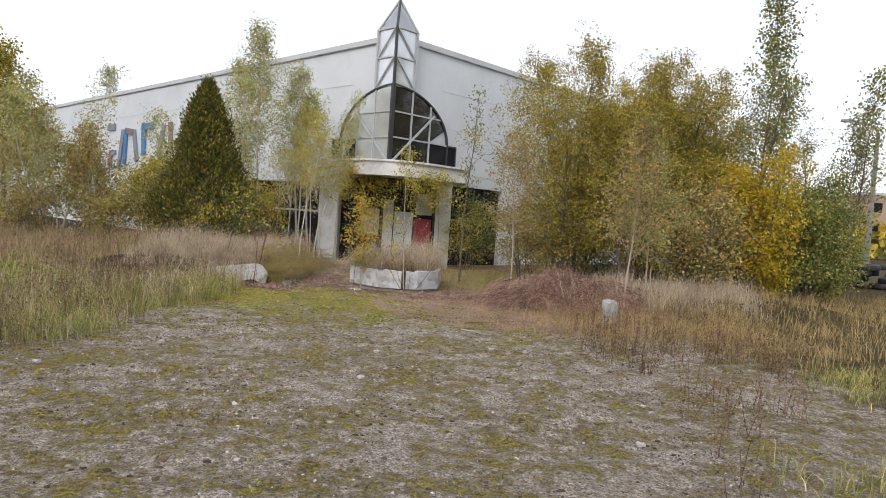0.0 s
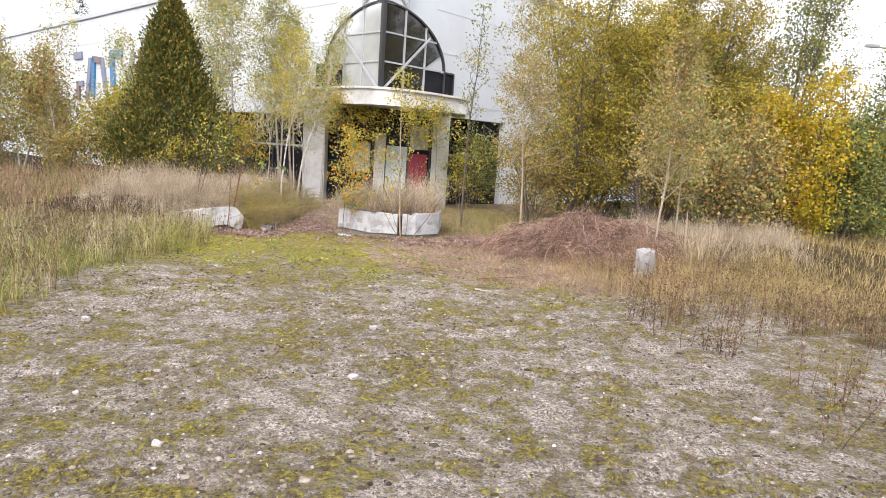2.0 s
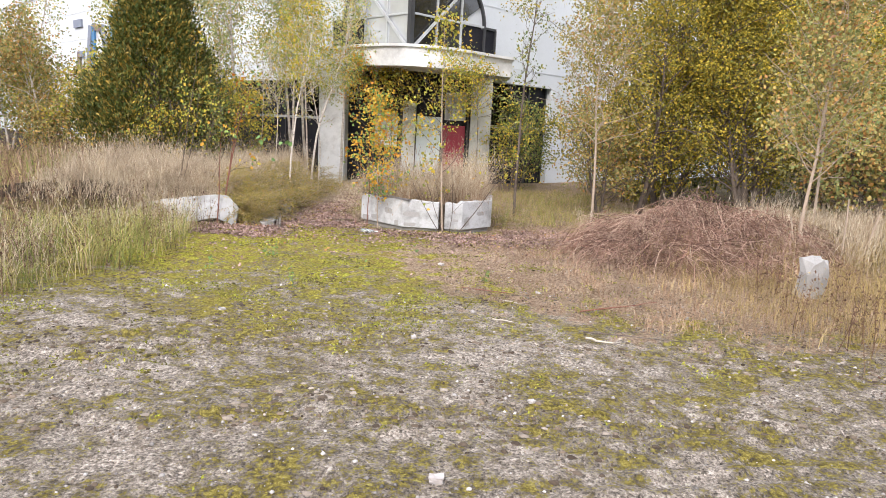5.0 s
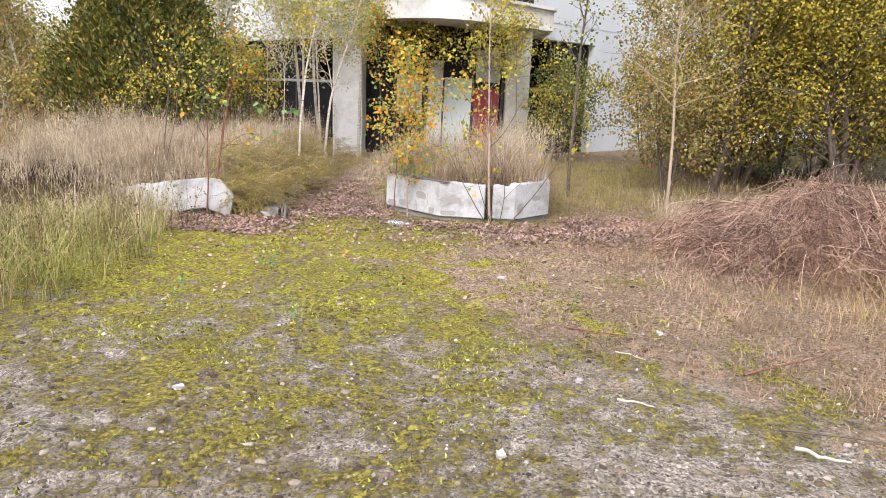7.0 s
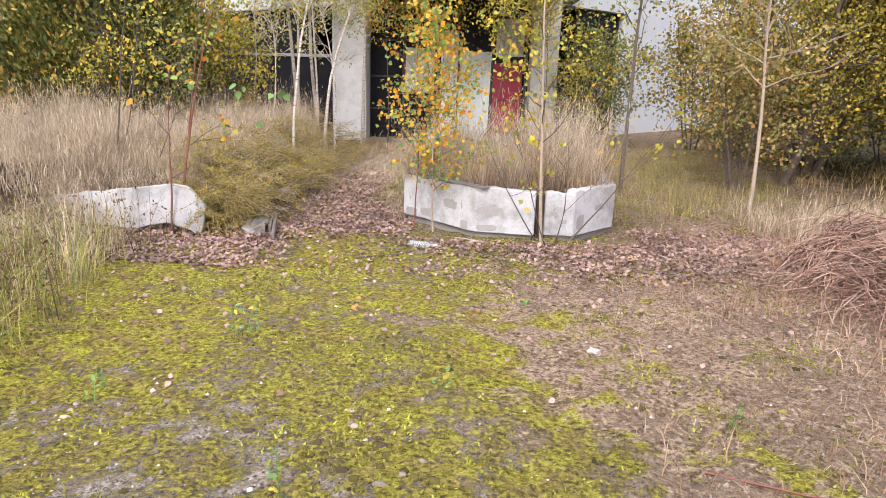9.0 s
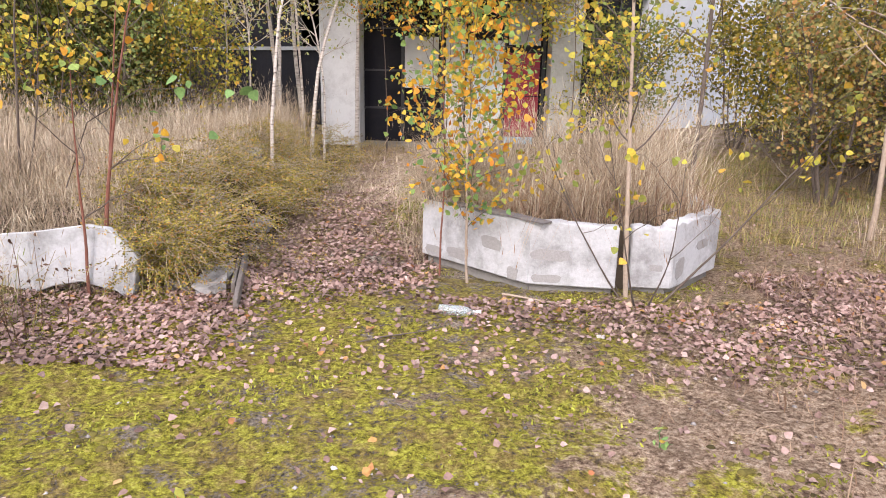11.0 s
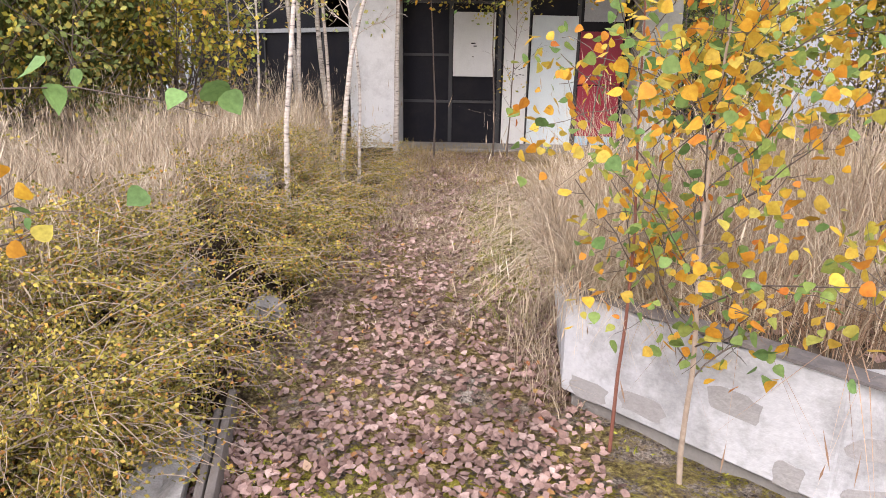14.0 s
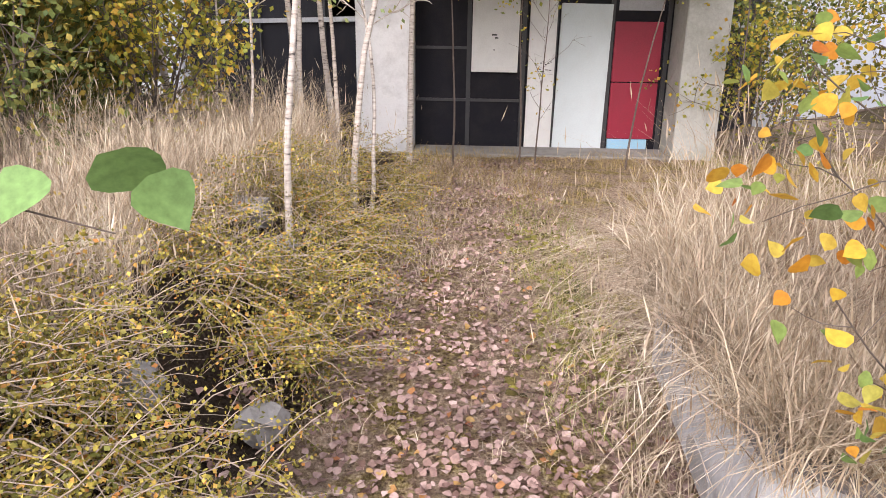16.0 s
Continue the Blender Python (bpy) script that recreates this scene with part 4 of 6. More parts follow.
rubble("concrete_lump", "grey concrete lump half buried in dry grass", 3.28, 13.0, -0.17, 0.24, 0.18, 0.52, M_PATCH, 20, 8, 3, "concrete")
rubble("broken_slab", "weathered grey broken slab beside a rotten plank", -3.78, 16.66, -0.4, 0.2, 0.5, 0.13, M_ROTTEN, 10, 3, 4, "concrete")
rubble("concrete_lump", "small mossy concrete lump among fallen leaves", -3.98, 16.5, -0.41, 0.13, 0.12, 0.1, M_CONCRETE, 30, 0, 5, "concrete")
for k, (x, y, sx) in enumerate(((-4.4, 19.75, 0.2), (-4.18, 19.6, 0.16), (-3.85, 18.1, 0.16), (-4.2, 17.9, 0.16))):
    rubble("bank_stone", "pale rough stone showing through the shrub on the bank", x, y, at(x, y) + 0.06, sx, sx * 0.8, sx * 0.9, M_CONCRETE, 40 * k, 12, 20 + k, "stone", "stones of the bank")
plank = thing("rotten_plank", -3.575, 16.62, FOOT - 0.06, "grey rotten plank on edge beside concrete rubble", "plank", rz=14)
part("board", box_bm(-0.016, 0.016, -0.58, 0.58, 0, 0.16, 0.01), M_WOOD, plank)
part("splinter", box_bm(-0.055, -0.024, -0.2, 0.45, 0.02, 0.15, 0.01), M_WOOD, plank)


def bottle():
    b = thing("glass_bottle", -2.16, 16.12, FOOT + 0.045, "empty clear glass bottle lying on moss", "bottle", rz=-8)
    prof = [(0.0, 0.0), (0.034, 0.002), (0.037, 0.01), (0.037, 0.15), (0.03, 0.185), (0.015, 0.21), (0.0135, 0.25), (0.016, 0.252), (0.016, 0.262), (0.0, 0.262)]
    bm = bmesh.new()
    rings = [[bm.verts.new((L, r * math.cos(t), r * math.sin(t))) for t in np.linspace(0, 2 * np.pi, 20, endpoint=False)] for r, L in prof[1:-1]]
    for a, c in zip(rings, rings[1:]):
        for i in range(20):
            bm.faces.new((a[i], a[(i + 1) % 20], c[(i + 1) % 20], c[i]))
    bm.faces.new(rings[0][::-1])
    bmesh.ops.recalc_face_normals(bm, faces=bm.faces)
    g = part("glass", bm, M_BOTTLE, b)
    g.data.shade_smooth()
    bm = bmesh.new()
    bmesh.ops.create_cone(bm, cap_ends=True, segments=20, radius1=0.017, radius2=0.017, depth=0.03)
    bmesh.ops.rotate(bm, verts=bm.verts, matrix=Matrix.Rotation(radians(90), 3, "Y"))
    bmesh.ops.translate(bm, verts=bm.verts, vec=(0.255, 0, 0))
    part("cap", bm, M_BOARD, g, "white screw cap")


bottle()

STONES = [(-0.74, 8.39, 0.1), (-0.74, 6.8, 0.12), (-1.61, 5.49, 0.1), (-3.29, 8.08, 0.12), (1.6, 5.12, 0.1), (-2.64, 11.12, 0.09), (-0.98, 10.61, 0.08), (-0.84, 13.77, 0.11), (-1.48, 13.03, 0.09),
          (-0.5, 11.5, 0.08), (0.2, 12.4, 0.12), (-1.2, 15.8, 0.07), (-0.2, 9.4, 0.07), (1.1, 7.4, 0.09), (-2.4, 6.2, 0.07), (0.6, 4.6, 0.06), (-0.1, 3.6, 0.06), (-1.2, 4.2, 0.07), (2.0, 6.4, 0.08), (-3.9, 6.6, 0.1)]
for k, (x, y, d) in enumerate(STONES):
    rubble("stone", "pale angular stone lying on mossy gravel", x, y, at(x, y) + d * 0.1, d * 0.62, d * 0.46, d * 0.3, M_STONE, 47 * k, 6, 50 + k, "stone", "loose stones on the yard")


def sticks():
    for k, (x0, y0, x1, y1, r, mat) in enumerate([(-0.33, 11.26, -0.12, 11.16, 0.008, M_STICK), (0.38, 10.8, 0.62, 10.72, 0.011, M_STICK), (0.5, 11.7, 1.36, 12.3, 0.008, M_REDBARK),
                                                  (-0.6, 12.5, 0.3, 12.2, 0.006, M_REDBARK), (-1.75, 16.5, -1.3, 16.25, 0.009, M_STEM), (0.4, 11.0, 1.2, 10.9, 0.006, M_BARK),
                                                  (-2.6, 15.6, -2.1, 15.9, 0.005, M_BARK), (-0.3, 15.6, 0.6, 15.2, 0.006, M_BARK), (-0.2, 12.0, -0.05, 11.9, 0.006, M_STICK)]):
        n = 8
        t = np.linspace(0, 1, n)
        wob = rng.normal(0, 0.02, (n, 2)).cumsum(0) * 0.5
        p = np.stack([x0 + (x1 - x0) * t + wob[:, 0], y0 + (y1 - y0) * t + wob[:, 1], np.zeros(n)], 1)
        p[:, 2] = height(p[:, 0], p[:, 1]) + r + 0.012
        v, f = tubes([(p, r * np.linspace(1, 0.5, n))], 6)
        st = link_np("stick", v, f, mat)
        tagged(st, "thin dead stick lying on the ground", "stick", "fallen sticks")


sticks()

# ---------------------------------------------------------------- trees and shrubs


def limb(p0, direction, length, r0, r1, r, n=7, wander=0.12, rise=0.0):
    d = np.asarray(direction, float)
    d = d / np.linalg.norm(d)
    pts, step = [np.asarray(p0, float)], length / (n - 1)
    for _ in range(n - 1):
        d = d + r.normal(0, wander, 3) + np.array([0, 0, rise])
        d /= np.linalg.norm(d)
        pts.append(pts[-1] + d * step)
    return np.array(pts), np.linspace(r0, r1, n)


def tree(name, label, x, y, h, spread, trunk_r, leaf_mat, leaf, count, bark=M_BARK, base=0.25, group="", stems=1, limbs=26, lean=(0, 0), seed=1,
         up=0.55, broad=0.75, category="tree", twigs=5, top_narrow=0.75, jitter=0.14, stem_spread=0.3, z=None, wander=0.03):
    r = np.random.default_rng(seed)
    root = thing(name, x, y, (at(x, y) if z is None else z) - 0.03, label, category, group)
    far, near = y > 19.5 or abs(x) > 5, y < 17.2 and abs(x) < 5.8 and category == "sapling"
    pts = []
    for k in range(stems):
        fine = []
        ang = r.uniform(0, 2 * np.pi)
        d = (lean[0] + (stem_spread * math.cos(ang) if stems > 1 else 0), lean[1] + (stem_spread * math.sin(ang) if stems > 1 else 0), 1)
        hk = h * (1 if k == 0 else r.uniform(0.65, 0.95))
        start = (0.12 * math.cos(ang) * (stems > 1), 0.12 * math.sin(ang) * (stems > 1), 0)
        P, R = limb(start, d, hk, trunk_r * (1 if k == 0 else 0.75), trunk_r * 0.12, r, 14, wander, 0.03)
        v, f = tubes([(P, R)], 8)
        link_np("trunk", v, f, bark, root).data.shade_smooth()
        for i in range(limbs // stems):
            t = base + (1 - base) * (i + r.uniform(0, 1)) / (limbs // stems)
            t = min(t, 0.985)
            q = t * 13
            a, frac = int(q), q - int(q)
            p0 = P[a] * (1 - frac) + P[min(a + 1, 13)] * frac
            az = i * 2.4 + r.uniform(-0.5, 0.5)
            u = (t - base) / (1 - base)
            length = spread * (0.35 + 0.65 * math.sin(math.pi * min(1.0, 0.18 + 0.82 * u) ** 0.8)) * (1 - top_narrow * max(0, u - 0.5)) * r.uniform(0.7, 1.15)
            L, LR = limb(p0, (math.cos(az), math.sin(az), up + u * 0.5), length, max(0.0025 if category == "sapling" else 0.006, trunk_r * 0.35 * (1 - 0.7 * u)), 0.0015 if category == "sapling" else 0.004, r, 7, 0.14, 0.02)
            fine.append([(L, LR)])
            pts.append(L[3:])
            for j in range(twigs):
                m = r.integers(2, 7)
                T, TR = limb(L[m], r.normal(0, 1, 3) + (L[-1] - L[0]) / length * 1.1, length * r.uniform(0.25, 0.5), 0.0016 if category == "sapling" else 0.005, 0.0008 if category == "sapling" else 0.002, r, 5, 0.2)
                fine[-1].append((T, TR))
                pts.append(T[1:])
        for lines in fine if near else [sum(fine, [])]:
            v, f = tubes(lines, 3 if far else 4)
            link_np("bough", v, f, M_BARK if category == "sapling" else bark, root)
    # leaves gather in sprays along the twigs
    pts = np.concatenate(pts)
    sprays = pts[r.integers(0, len(pts), max(1, count // 7))] + r.normal(0, jitter, (max(1, count // 7), 3))
    c = sprays[r.integers(0, len(sprays), count)] + r.normal(0, leaf * 1.3, (count, 3))
    v, f = fine_leaf_mesh(c, leaf, r) if near else leaf_mesh(c, leaf, r, 0.35, broad, simple=far)
    link_np("crown", v, f, leaf_mat, root)
    return root


def thuja(x, y, h, w):
    r = np.random.default_rng(11)
    root = thing("thuja_tree", x, y, at(x, y) - 0.05, "dense dark green conical thuja turning bronze at its tips", "conifer")
    P, R = limb((0, 0, 0), (0, 0, 1), h * 0.97, 0.11, 0.01, r, 12, 0.01)
    v, f = tubes([(P, R)], 8)
    link_np("trunk", v, f, M_BARK, root)
    clumps, fine = [], []
    for i in range(680):
        t = r.uniform(0.02, 1) ** 0.9
        az = r.uniform(0, 2 * np.pi)
        prof = (w / 2) * ((1 - t) ** 0.8) * (0.75 + 0.5 * min(1, t * 4 + 0.4)) * (1 + 0.13 * math.sin(5 * az + 9 * t))
        rad = prof * r.uniform(0.72, 1.06)
        p1 = np.array([rad * math.cos(az), rad * math.sin(az), h * t * 0.95 + 0.12 * h * (rad / w)])
        clumps.append(np.concatenate([p1, [0.12 + 0.22 * (1 - t)]]))
        if i % 3 == 0:
            fine.append((np.array([[0, 0, max(0.1, p1[2] - rad * 0.6)], p1 * [0.6, 0.6, 0.95], p1]), np.array([0.015, 0.01, 0.004])))
    v, f = tubes(fine, 4)
    link_np("bough", v, f, M_BARK, root)
    clumps = np.array(clumps)
    n = 62000
    k = r.integers(0, len(clumps), n)
    off = r.normal(0, 1, (n, 3))
    c = clumps[k, :3] + off * clumps[k, 3:4] * np.array([0.5, 0.5, 0.85])
    d = c * np.array([0.5, 0.5, 0])
    d /= np.linalg.norm(d, axis=1, keepdims=True) + 1e-6
    d = d * 0.5 + np.array([0, 0, 0.8]) + r.normal(0, 0.45, (n, 3))
    d /= np.linalg.norm(d, axis=1, keepdims=True)
    s = np.cross(d, r.normal(size=(n, 3)))
    s /= np.linalg.norm(s, axis=1, keepdims=True) + 1e-9
    L = r.uniform(0.05, 0.12, n)[:, None]
    v = np.stack([c, c + d * L * 0.5 + s * L * 0.22, c + d * L, c + d * L * 0.5 - s * L * 0.22], 1).reshape(-1, 3)
    i = np.arange(n)[:, None] * 4
    link_np("crown", v, [i + np.array([[0, 1, 2, 3]])], M_L_THUJA, root)


thuja(-7.5, 21.0, 5.3, 2.55)

# birches beside the entrance path
SLIM = "slender white-barked birch with sparse yellowing leaves beside the path"
for k, (x, y, h, lean, n, rad) in enumerate([(-4.18, 19.75, 4.6, (-0.02, 0.03), 2300, 0.024), (-4.08, 21.35, 5.6, (0.03, 0.02), 2800, 0.03), (-4.4, 22.35, 4.8, (-0.02, 0.02), 2400, 0.022), (-3.95, 21.5, 3.8, (0.12, 0.0), 900, 0.02), (-5.1, 23.8, 5.4, (-0.01, 0), 3000, 0.04), (-5.0, 21.6, 3.0, (-0.05, 0), 900, 0.016), (-5.6, 22.4, 3.2, (0.05, 0), 1100, 0.016)]):
    tree("birch_tree", SLIM, x, y, h, 0.75, rad, M_L_BIRCH if k % 2 else M_L_YELLOW, 0.05, n, M_BIRCH, 0.4, "birches by the path", limbs=30, lean=lean, seed=30 + k, up=0.9, jitter=0.1, wander=0.06)
for k, (x, y, h, sp, n) in enumerate([(-6.3, 23.0, 7.2, 1.3, 9000), (-5.3, 24.4, 6.8, 1.1, 7500), (-4.9, 24.6, 6.0, 0.9, 5000), (-7.4, 25.0, 7.0, 1.3, 7000), (-3.9, 24.4, 5.2, 0.7, 2200)]):
    tree("birch_tree", "pale green birch with thinning autumn leaves beside the hall", x, y, h, sp, 0.045, M_L_BIRCH, 0.06, n, M_BIRCH, 0.42, "birches by the hall", limbs=44, seed=40 + k, up=0.9)
# a yellow shrub under the thuja and by the west glazing
for k, (x, y, h, sp, n) in enumerate([(-6.0, 21.8, 2.3, 1.0, 2400), (-6.9, 20.0, 1.5, 0.5, 1000), (-6.4, 20.3, 2.1, 0.8, 2200)]):
    tree("yellow_shrub", "many-stemmed shrub with bright yellow-green leaves", x, y, h, sp, 0.02, (M_L_YELLOW, M_L_YELLOW, M_L_GREEN)[k], 0.055, n, M_BARK, 0.12, "shrubs by the thuja", stems=4, limbs=28, seed=50 + k, category="shrub")
for k, (x, y, h, sp, n, mat) in enumerate([(-6.9, 24.0, 3.0, 1.2, 4200, M_L_GREEN), (-7.8, 23.2, 3.0, 1.3, 4600, M_L_GREEN), (-6.4, 22.6, 2.4, 0.9, 2300, M_L_YELLOW), (-9.2, 23.4, 3.0, 1.3, 5000, M_L_BROWN)]):
    tree("leafy_shrub", ("tall dark green shrub against the hall" if mat is M_L_GREEN else "tall yellow-leaved shrub against the hall" if mat is M_L_YELLOW else "tall russet shrub against the hall"), x, y, h, sp, 0.03, mat, 0.065, n, M_BARK, 0.08, "shrubs against the hall", stems=5, limbs=44, seed=200 + k, category="shrub", stem_spread=0.25)
# saplings standing against the centre planter
tree("aspen_sapling", "young aspen with amber, orange and green leaves against the planter", -1.97, 16.8, 2.15, 0.62, 0.011, M_L_AMBER, 0.042, 1900, M_STEM, 0.2, "saplings at the planter", limbs=34, lean=(-0.1, -0.02), wander=0.05, seed=61, up=0.6, jitter=0.06, twigs=4, category="sapling", broad=0.85)
tree("aspen_sapling", "thin reddish sapling with orange and yellow leaves", -2.18, 17.0, 2.3, 0.5, 0.008, M_L_AMBER, 0.043, 420, M_REDBARK, 0.25, "saplings at the planter", limbs=16, lean=(0.02, -0.02), seed=162, up=0.8, jitter=0.06, twigs=3, category="sapling", broad=0.85)
tree("birch_sapling", "young birch with tan bark growing out of the planter's crack", -0.88, 16.53, 3.5, 0.8, 0.019, M_L_YELLOW, 0.042, 1000, M_STEM, 0.28, "saplings at the planter", limbs=28, lean=(-0.13, 0.03), wander=0.018, seed=63, up=0.7, jitter=0.07, twigs=4, category="sapling")
tree("willow_sapling", "bare many-stemmed sapling at the planter's crack", -0.78, 16.52, 1.7, 0.5, 0.009, M_L_YELLOW, 0.05, 150, M_BARK, 0.3, "saplings at the planter", stems=7, limbs=21, seed=64, up=0.8, jitter=0.06, twigs=2, category="sapling", stem_spread=0.75)
poplar = tree("aspen_sapling", "reddish-stemmed poplar sapling with few green and amber leaves", -4.6, 16.42, 2.4, 0.8, 0.016, M_L_AMBER, 0.055, 110, M_REDBARK, 0.35, "saplings at the broken planter", stems=3, limbs=18, seed=65, up=0.6, jitter=0.05, twigs=2, category="sapling", broad=0.9, stem_spread=0.14)
def reaching_twig(root):
    """A long twig of the poplar sapling that hangs over the path, with a few large leaves."""
    o = np.array(root.matrix_basis.translation)
    P = np.array([(-4.6, 16.37, 0.3), (-4.42, 16.38, 0.72), (-4.1, 16.45, 0.93), (-3.8, 16.49, 0.94), (-3.6, 16.56, 0.9), (-3.47, 16.58, 0.86)]) - o
    v, f = tubes([(P, np.array([0.005, 0.004, 0.003, 0.0022, 0.0016, 0.001]))], 5)
    link_np("bough", v, f, M_BARK, root)
    r = np.random.default_rng(5)
    for q in ((-3.545, 16.58, 0.93), (-3.48, 16.58, 0.95), (-3.9, 16.5, 1.02), (-3.86, 16.47, 0.95), (-3.8, 16.5, 0.99), (-3.42, 16.57, 0.93), (-3.64, 16.5, 0.66)):
        v, f = fine_leaf_mesh(np.array([q]) - o, 0.085, r, 0.9)
        link_np("leaf", v, f, M_L_POPLAR, root)


reaching_twig(poplar)
tree("aspen_sapling", "bare sapling with a few yellow leaves in dry grass", -5.6, 17.3, 2.6, 0.6, 0.011, M_L_YELLOW, 0.06, 160, M_BARK, 0.35, "saplings at the broken planter", stems=2, limbs=16, seed=66, up=0.7, jitter=0.06, twigs=3, category="sapling")
tree("birch_sapling", "thin bare sapling before the boarded entrance", -2.3, 24.5, 2.6, 0.6, 0.012, M_L_YELLOW, 0.04, 90, M_BARK, 0.2, "saplings at the entrance", limbs=16, seed=67, up=0.9, twigs=2, category="sapling")
# trees before the entrance's canopy
for k, (x, y, h, sp, n, mat) in enumerate([(-3.35, 24.3, 3.5, 0.95, 2600, M_L_AMBER), (-2.5, 24.5, 3.3, 0.9, 2200, M_L_YELLOW), (-1.2, 24.3, 3.4, 0.9, 2000, M_L_YELLOW), (-0.2, 23.6, 3.3, 0.8, 1300, M_L_YELLOW)]):
    tree("aspen_tree", "thin-stemmed young aspen, amber and green leaves under the canopy" if mat is M_L_AMBER else "thin-stemmed young aspen with yellow leaves under the canopy",
         x, y, h, sp, 0.014, mat, 0.06, n, M_BARK, 0.62, "trees at the entrance", limbs=24, seed=168 + k, up=0.5)
tree("poplar_tree", "slim sparse poplar beside the entrance column", 0.55, 19.6, 5.6, 0.55, 0.03, M_L_GREEN, 0.06, 700, M_BARK, 0.3, "trees at the entrance", limbs=30, seed=70, up=1.2)
tree("leafy_shrub", "green and yellow shrub before the dark east opening", 1.1, 26.3, 2.7, 1.15, 0.03, M_L_GREEN, 0.07, 5200, M_BARK, 0.12, "shrubs at the east opening", stems=4, limbs=36, seed=71, category="shrub")
tree("leafy_shrub", "yellow shrub before the dark east opening", 0.75, 24.9, 2.1, 0.9, 0.02, M_L_YELLOW, 0.06, 1500, M_BARK, 0.15, "shrubs at the east opening", stems=3, limbs=26, seed=72, category="shrub")
# east of the path
tree("birch_tree", "leaning young birch with russet and yellow leaves", 1.92, 18.5, 4.2, 1.2, 0.028, M_L_BROWN, 0.05, 3200, M_STEM, 0.36, "young birches on the mound", limbs=34, lean=(0.04, 0.0), seed=80, up=0.6)
tree("birch_tree", "young birch with brown withered leaves on the mound", 4.1, 15.0, 3.9, 0.95, 0.026, M_L_BROWN, 0.05, 6500, M_STEM, 0.22, "young birches on the mound", limbs=42, seed=81, up=0.9)
tree("birch_tree", "young birch with brown withered leaves on the mound", 4.9, 16.2, 3.5, 0.9, 0.024, M_L_BIRCH, 0.05, 5000, M_STEM, 0.2, "young birches on the mound", limbs=36, seed=82, up=0.9)
for k, (x, y, h, sp) in enumerate([(3.5, 26.0, 3.3, 1.3), (5.0, 26.4, 3.3, 1.4), (3.8, 24.0, 2.3, 1.3), (5.4, 24.8, 2.1, 1.4), (7.4, 25.2, 2.2, 1.5), (9.4, 25.0, 2.2, 1.5), (11.5, 23.6, 2.0, 1.4), (-16.4, 26.2, 2.0, 1.4), (-13.2, 26.4, 1.8, 1.3), (-19.4, 26.8, 2.1, 1.5), (-10.4, 26.3, 1.9, 1.2), (-22.5, 28.0, 2.2, 1.6)]):
    tree("undergrowth_shrub", "tangled undergrowth shrub below taller trees", x, y, h, sp, 0.025, M_L_BROWN if x < 0 else M_L_GREEN if k % 2 else M_L_OLIVE, 0.075, 5200, M_BARK, 0.05, "undergrowth", stems=5, limbs=40, seed=180 + k, category="shrub", stem_spread=0.4)
tree("hazel_shrub", "broad shrub with green and amber leaves beside the hall", 2.5, 20.4, 2.7, 1.0, 0.03, M_L_BROWN, 0.06, 4500, M_BARK, 0.1, "shrubs by the hall", stems=5, limbs=50, seed=83, category="shrub", stem_spread=0.25)
BIG = "dense round-crowned tree with olive and yellow leaves"
for k, (x, y, h, sp, n, mat, st) in enumerate([(4.4, 22.3, 7.7, 2.9, 62000, M_L_OLIVE, 5), (6.8, 22.8, 7.5, 2.9, 58000, M_L_OLIVE, 5), (8.9, 23.4, 7.0, 2.3, 34000, M_L_OLIVE, 4), (3.4, 21.2, 5.0, 1.6, 16000, M_L_OLIVE, 3), (5.6, 20.2, 5.0, 1.7, 15000, M_L_OLIVE, 4), (8.2, 21.8, 5.8, 1.9, 20000, M_L_OLIVE, 3), (9.7, 22.6, 6.9, 1.7, 12000, M_L_GREEN, 2), (12.3, 23.2, 5.2, 1.5, 4200, M_L_GREEN, 2)]):
    tree("maple_tree", BIG if mat is M_L_OLIVE else "dense leafy tree with green leaves turning yellow", x, y, h, sp, 0.08, mat, 0.056, int(n * 1.25), M_BARK, 0.16, "trees east of the hall", stems=st, limbs=95, seed=90 + k, up=0.75, jitter=0.13, twigs=8, top_narrow=0.3, stem_spread=0.36)
for k, (x, y, h, sp, n, mat) in enumerate([(8.6, 19.2, 4.3, 1.6, 17000, M_L_BRIGHT), (10.6, 20.0, 3.6, 1.6, 15000, M_L_GREEN), (6.9, 18.4, 3.2, 1.2, 7000, M_L_BROWN), (12.4, 22.0, 3.0, 1.4, 8000, M_L_GREEN), (6.4, 17.4, 2.4, 1.1, 5000, M_L_BROWN), (13.6, 24.5, 2.2, 1.2, 5000, M_L_OLIVE)]):
    tree("wild_shrub", ("bright yellow autumn shrub at the yard's edge" if mat is M_L_BRIGHT else "tall dark green shrub at the yard's edge" if mat is M_L_GREEN else "brownish half-bare shrub at the yard's edge"),
         x, y, h, sp, 0.05, mat, 0.08, n, M_BARK, 0.08, "shrubs at the yard's east edge", stems=4, limbs=56, seed=100 + k, category="shrub", jitter=0.13, stem_spread=0.25)
for k, (x, y, h, sp, n) in enumerate([(10.3, 23.0, 10.3, 1.5, 5200), (14.2, 24.0, 8.0, 1.4, 1900), (12.0, 25.5, 7.2, 1.1, 1500), (7.6, 27.5, 8.8, 1.4, 3000), (5.0, 28.5, 8.6, 1.2, 2400), (15.5, 27.0, 7.0, 1.2, 2600)]):
    tree("poplar_tree", "tall thin poplar with sparse grey-green leaves", x, y, h, sp, 0.05, M_L_GREEN, 0.1, n, M_BARK, 0.25, "poplars at the yard's east edge", limbs=46, lean=(0.12, 0), seed=110 + k, up=1.1)
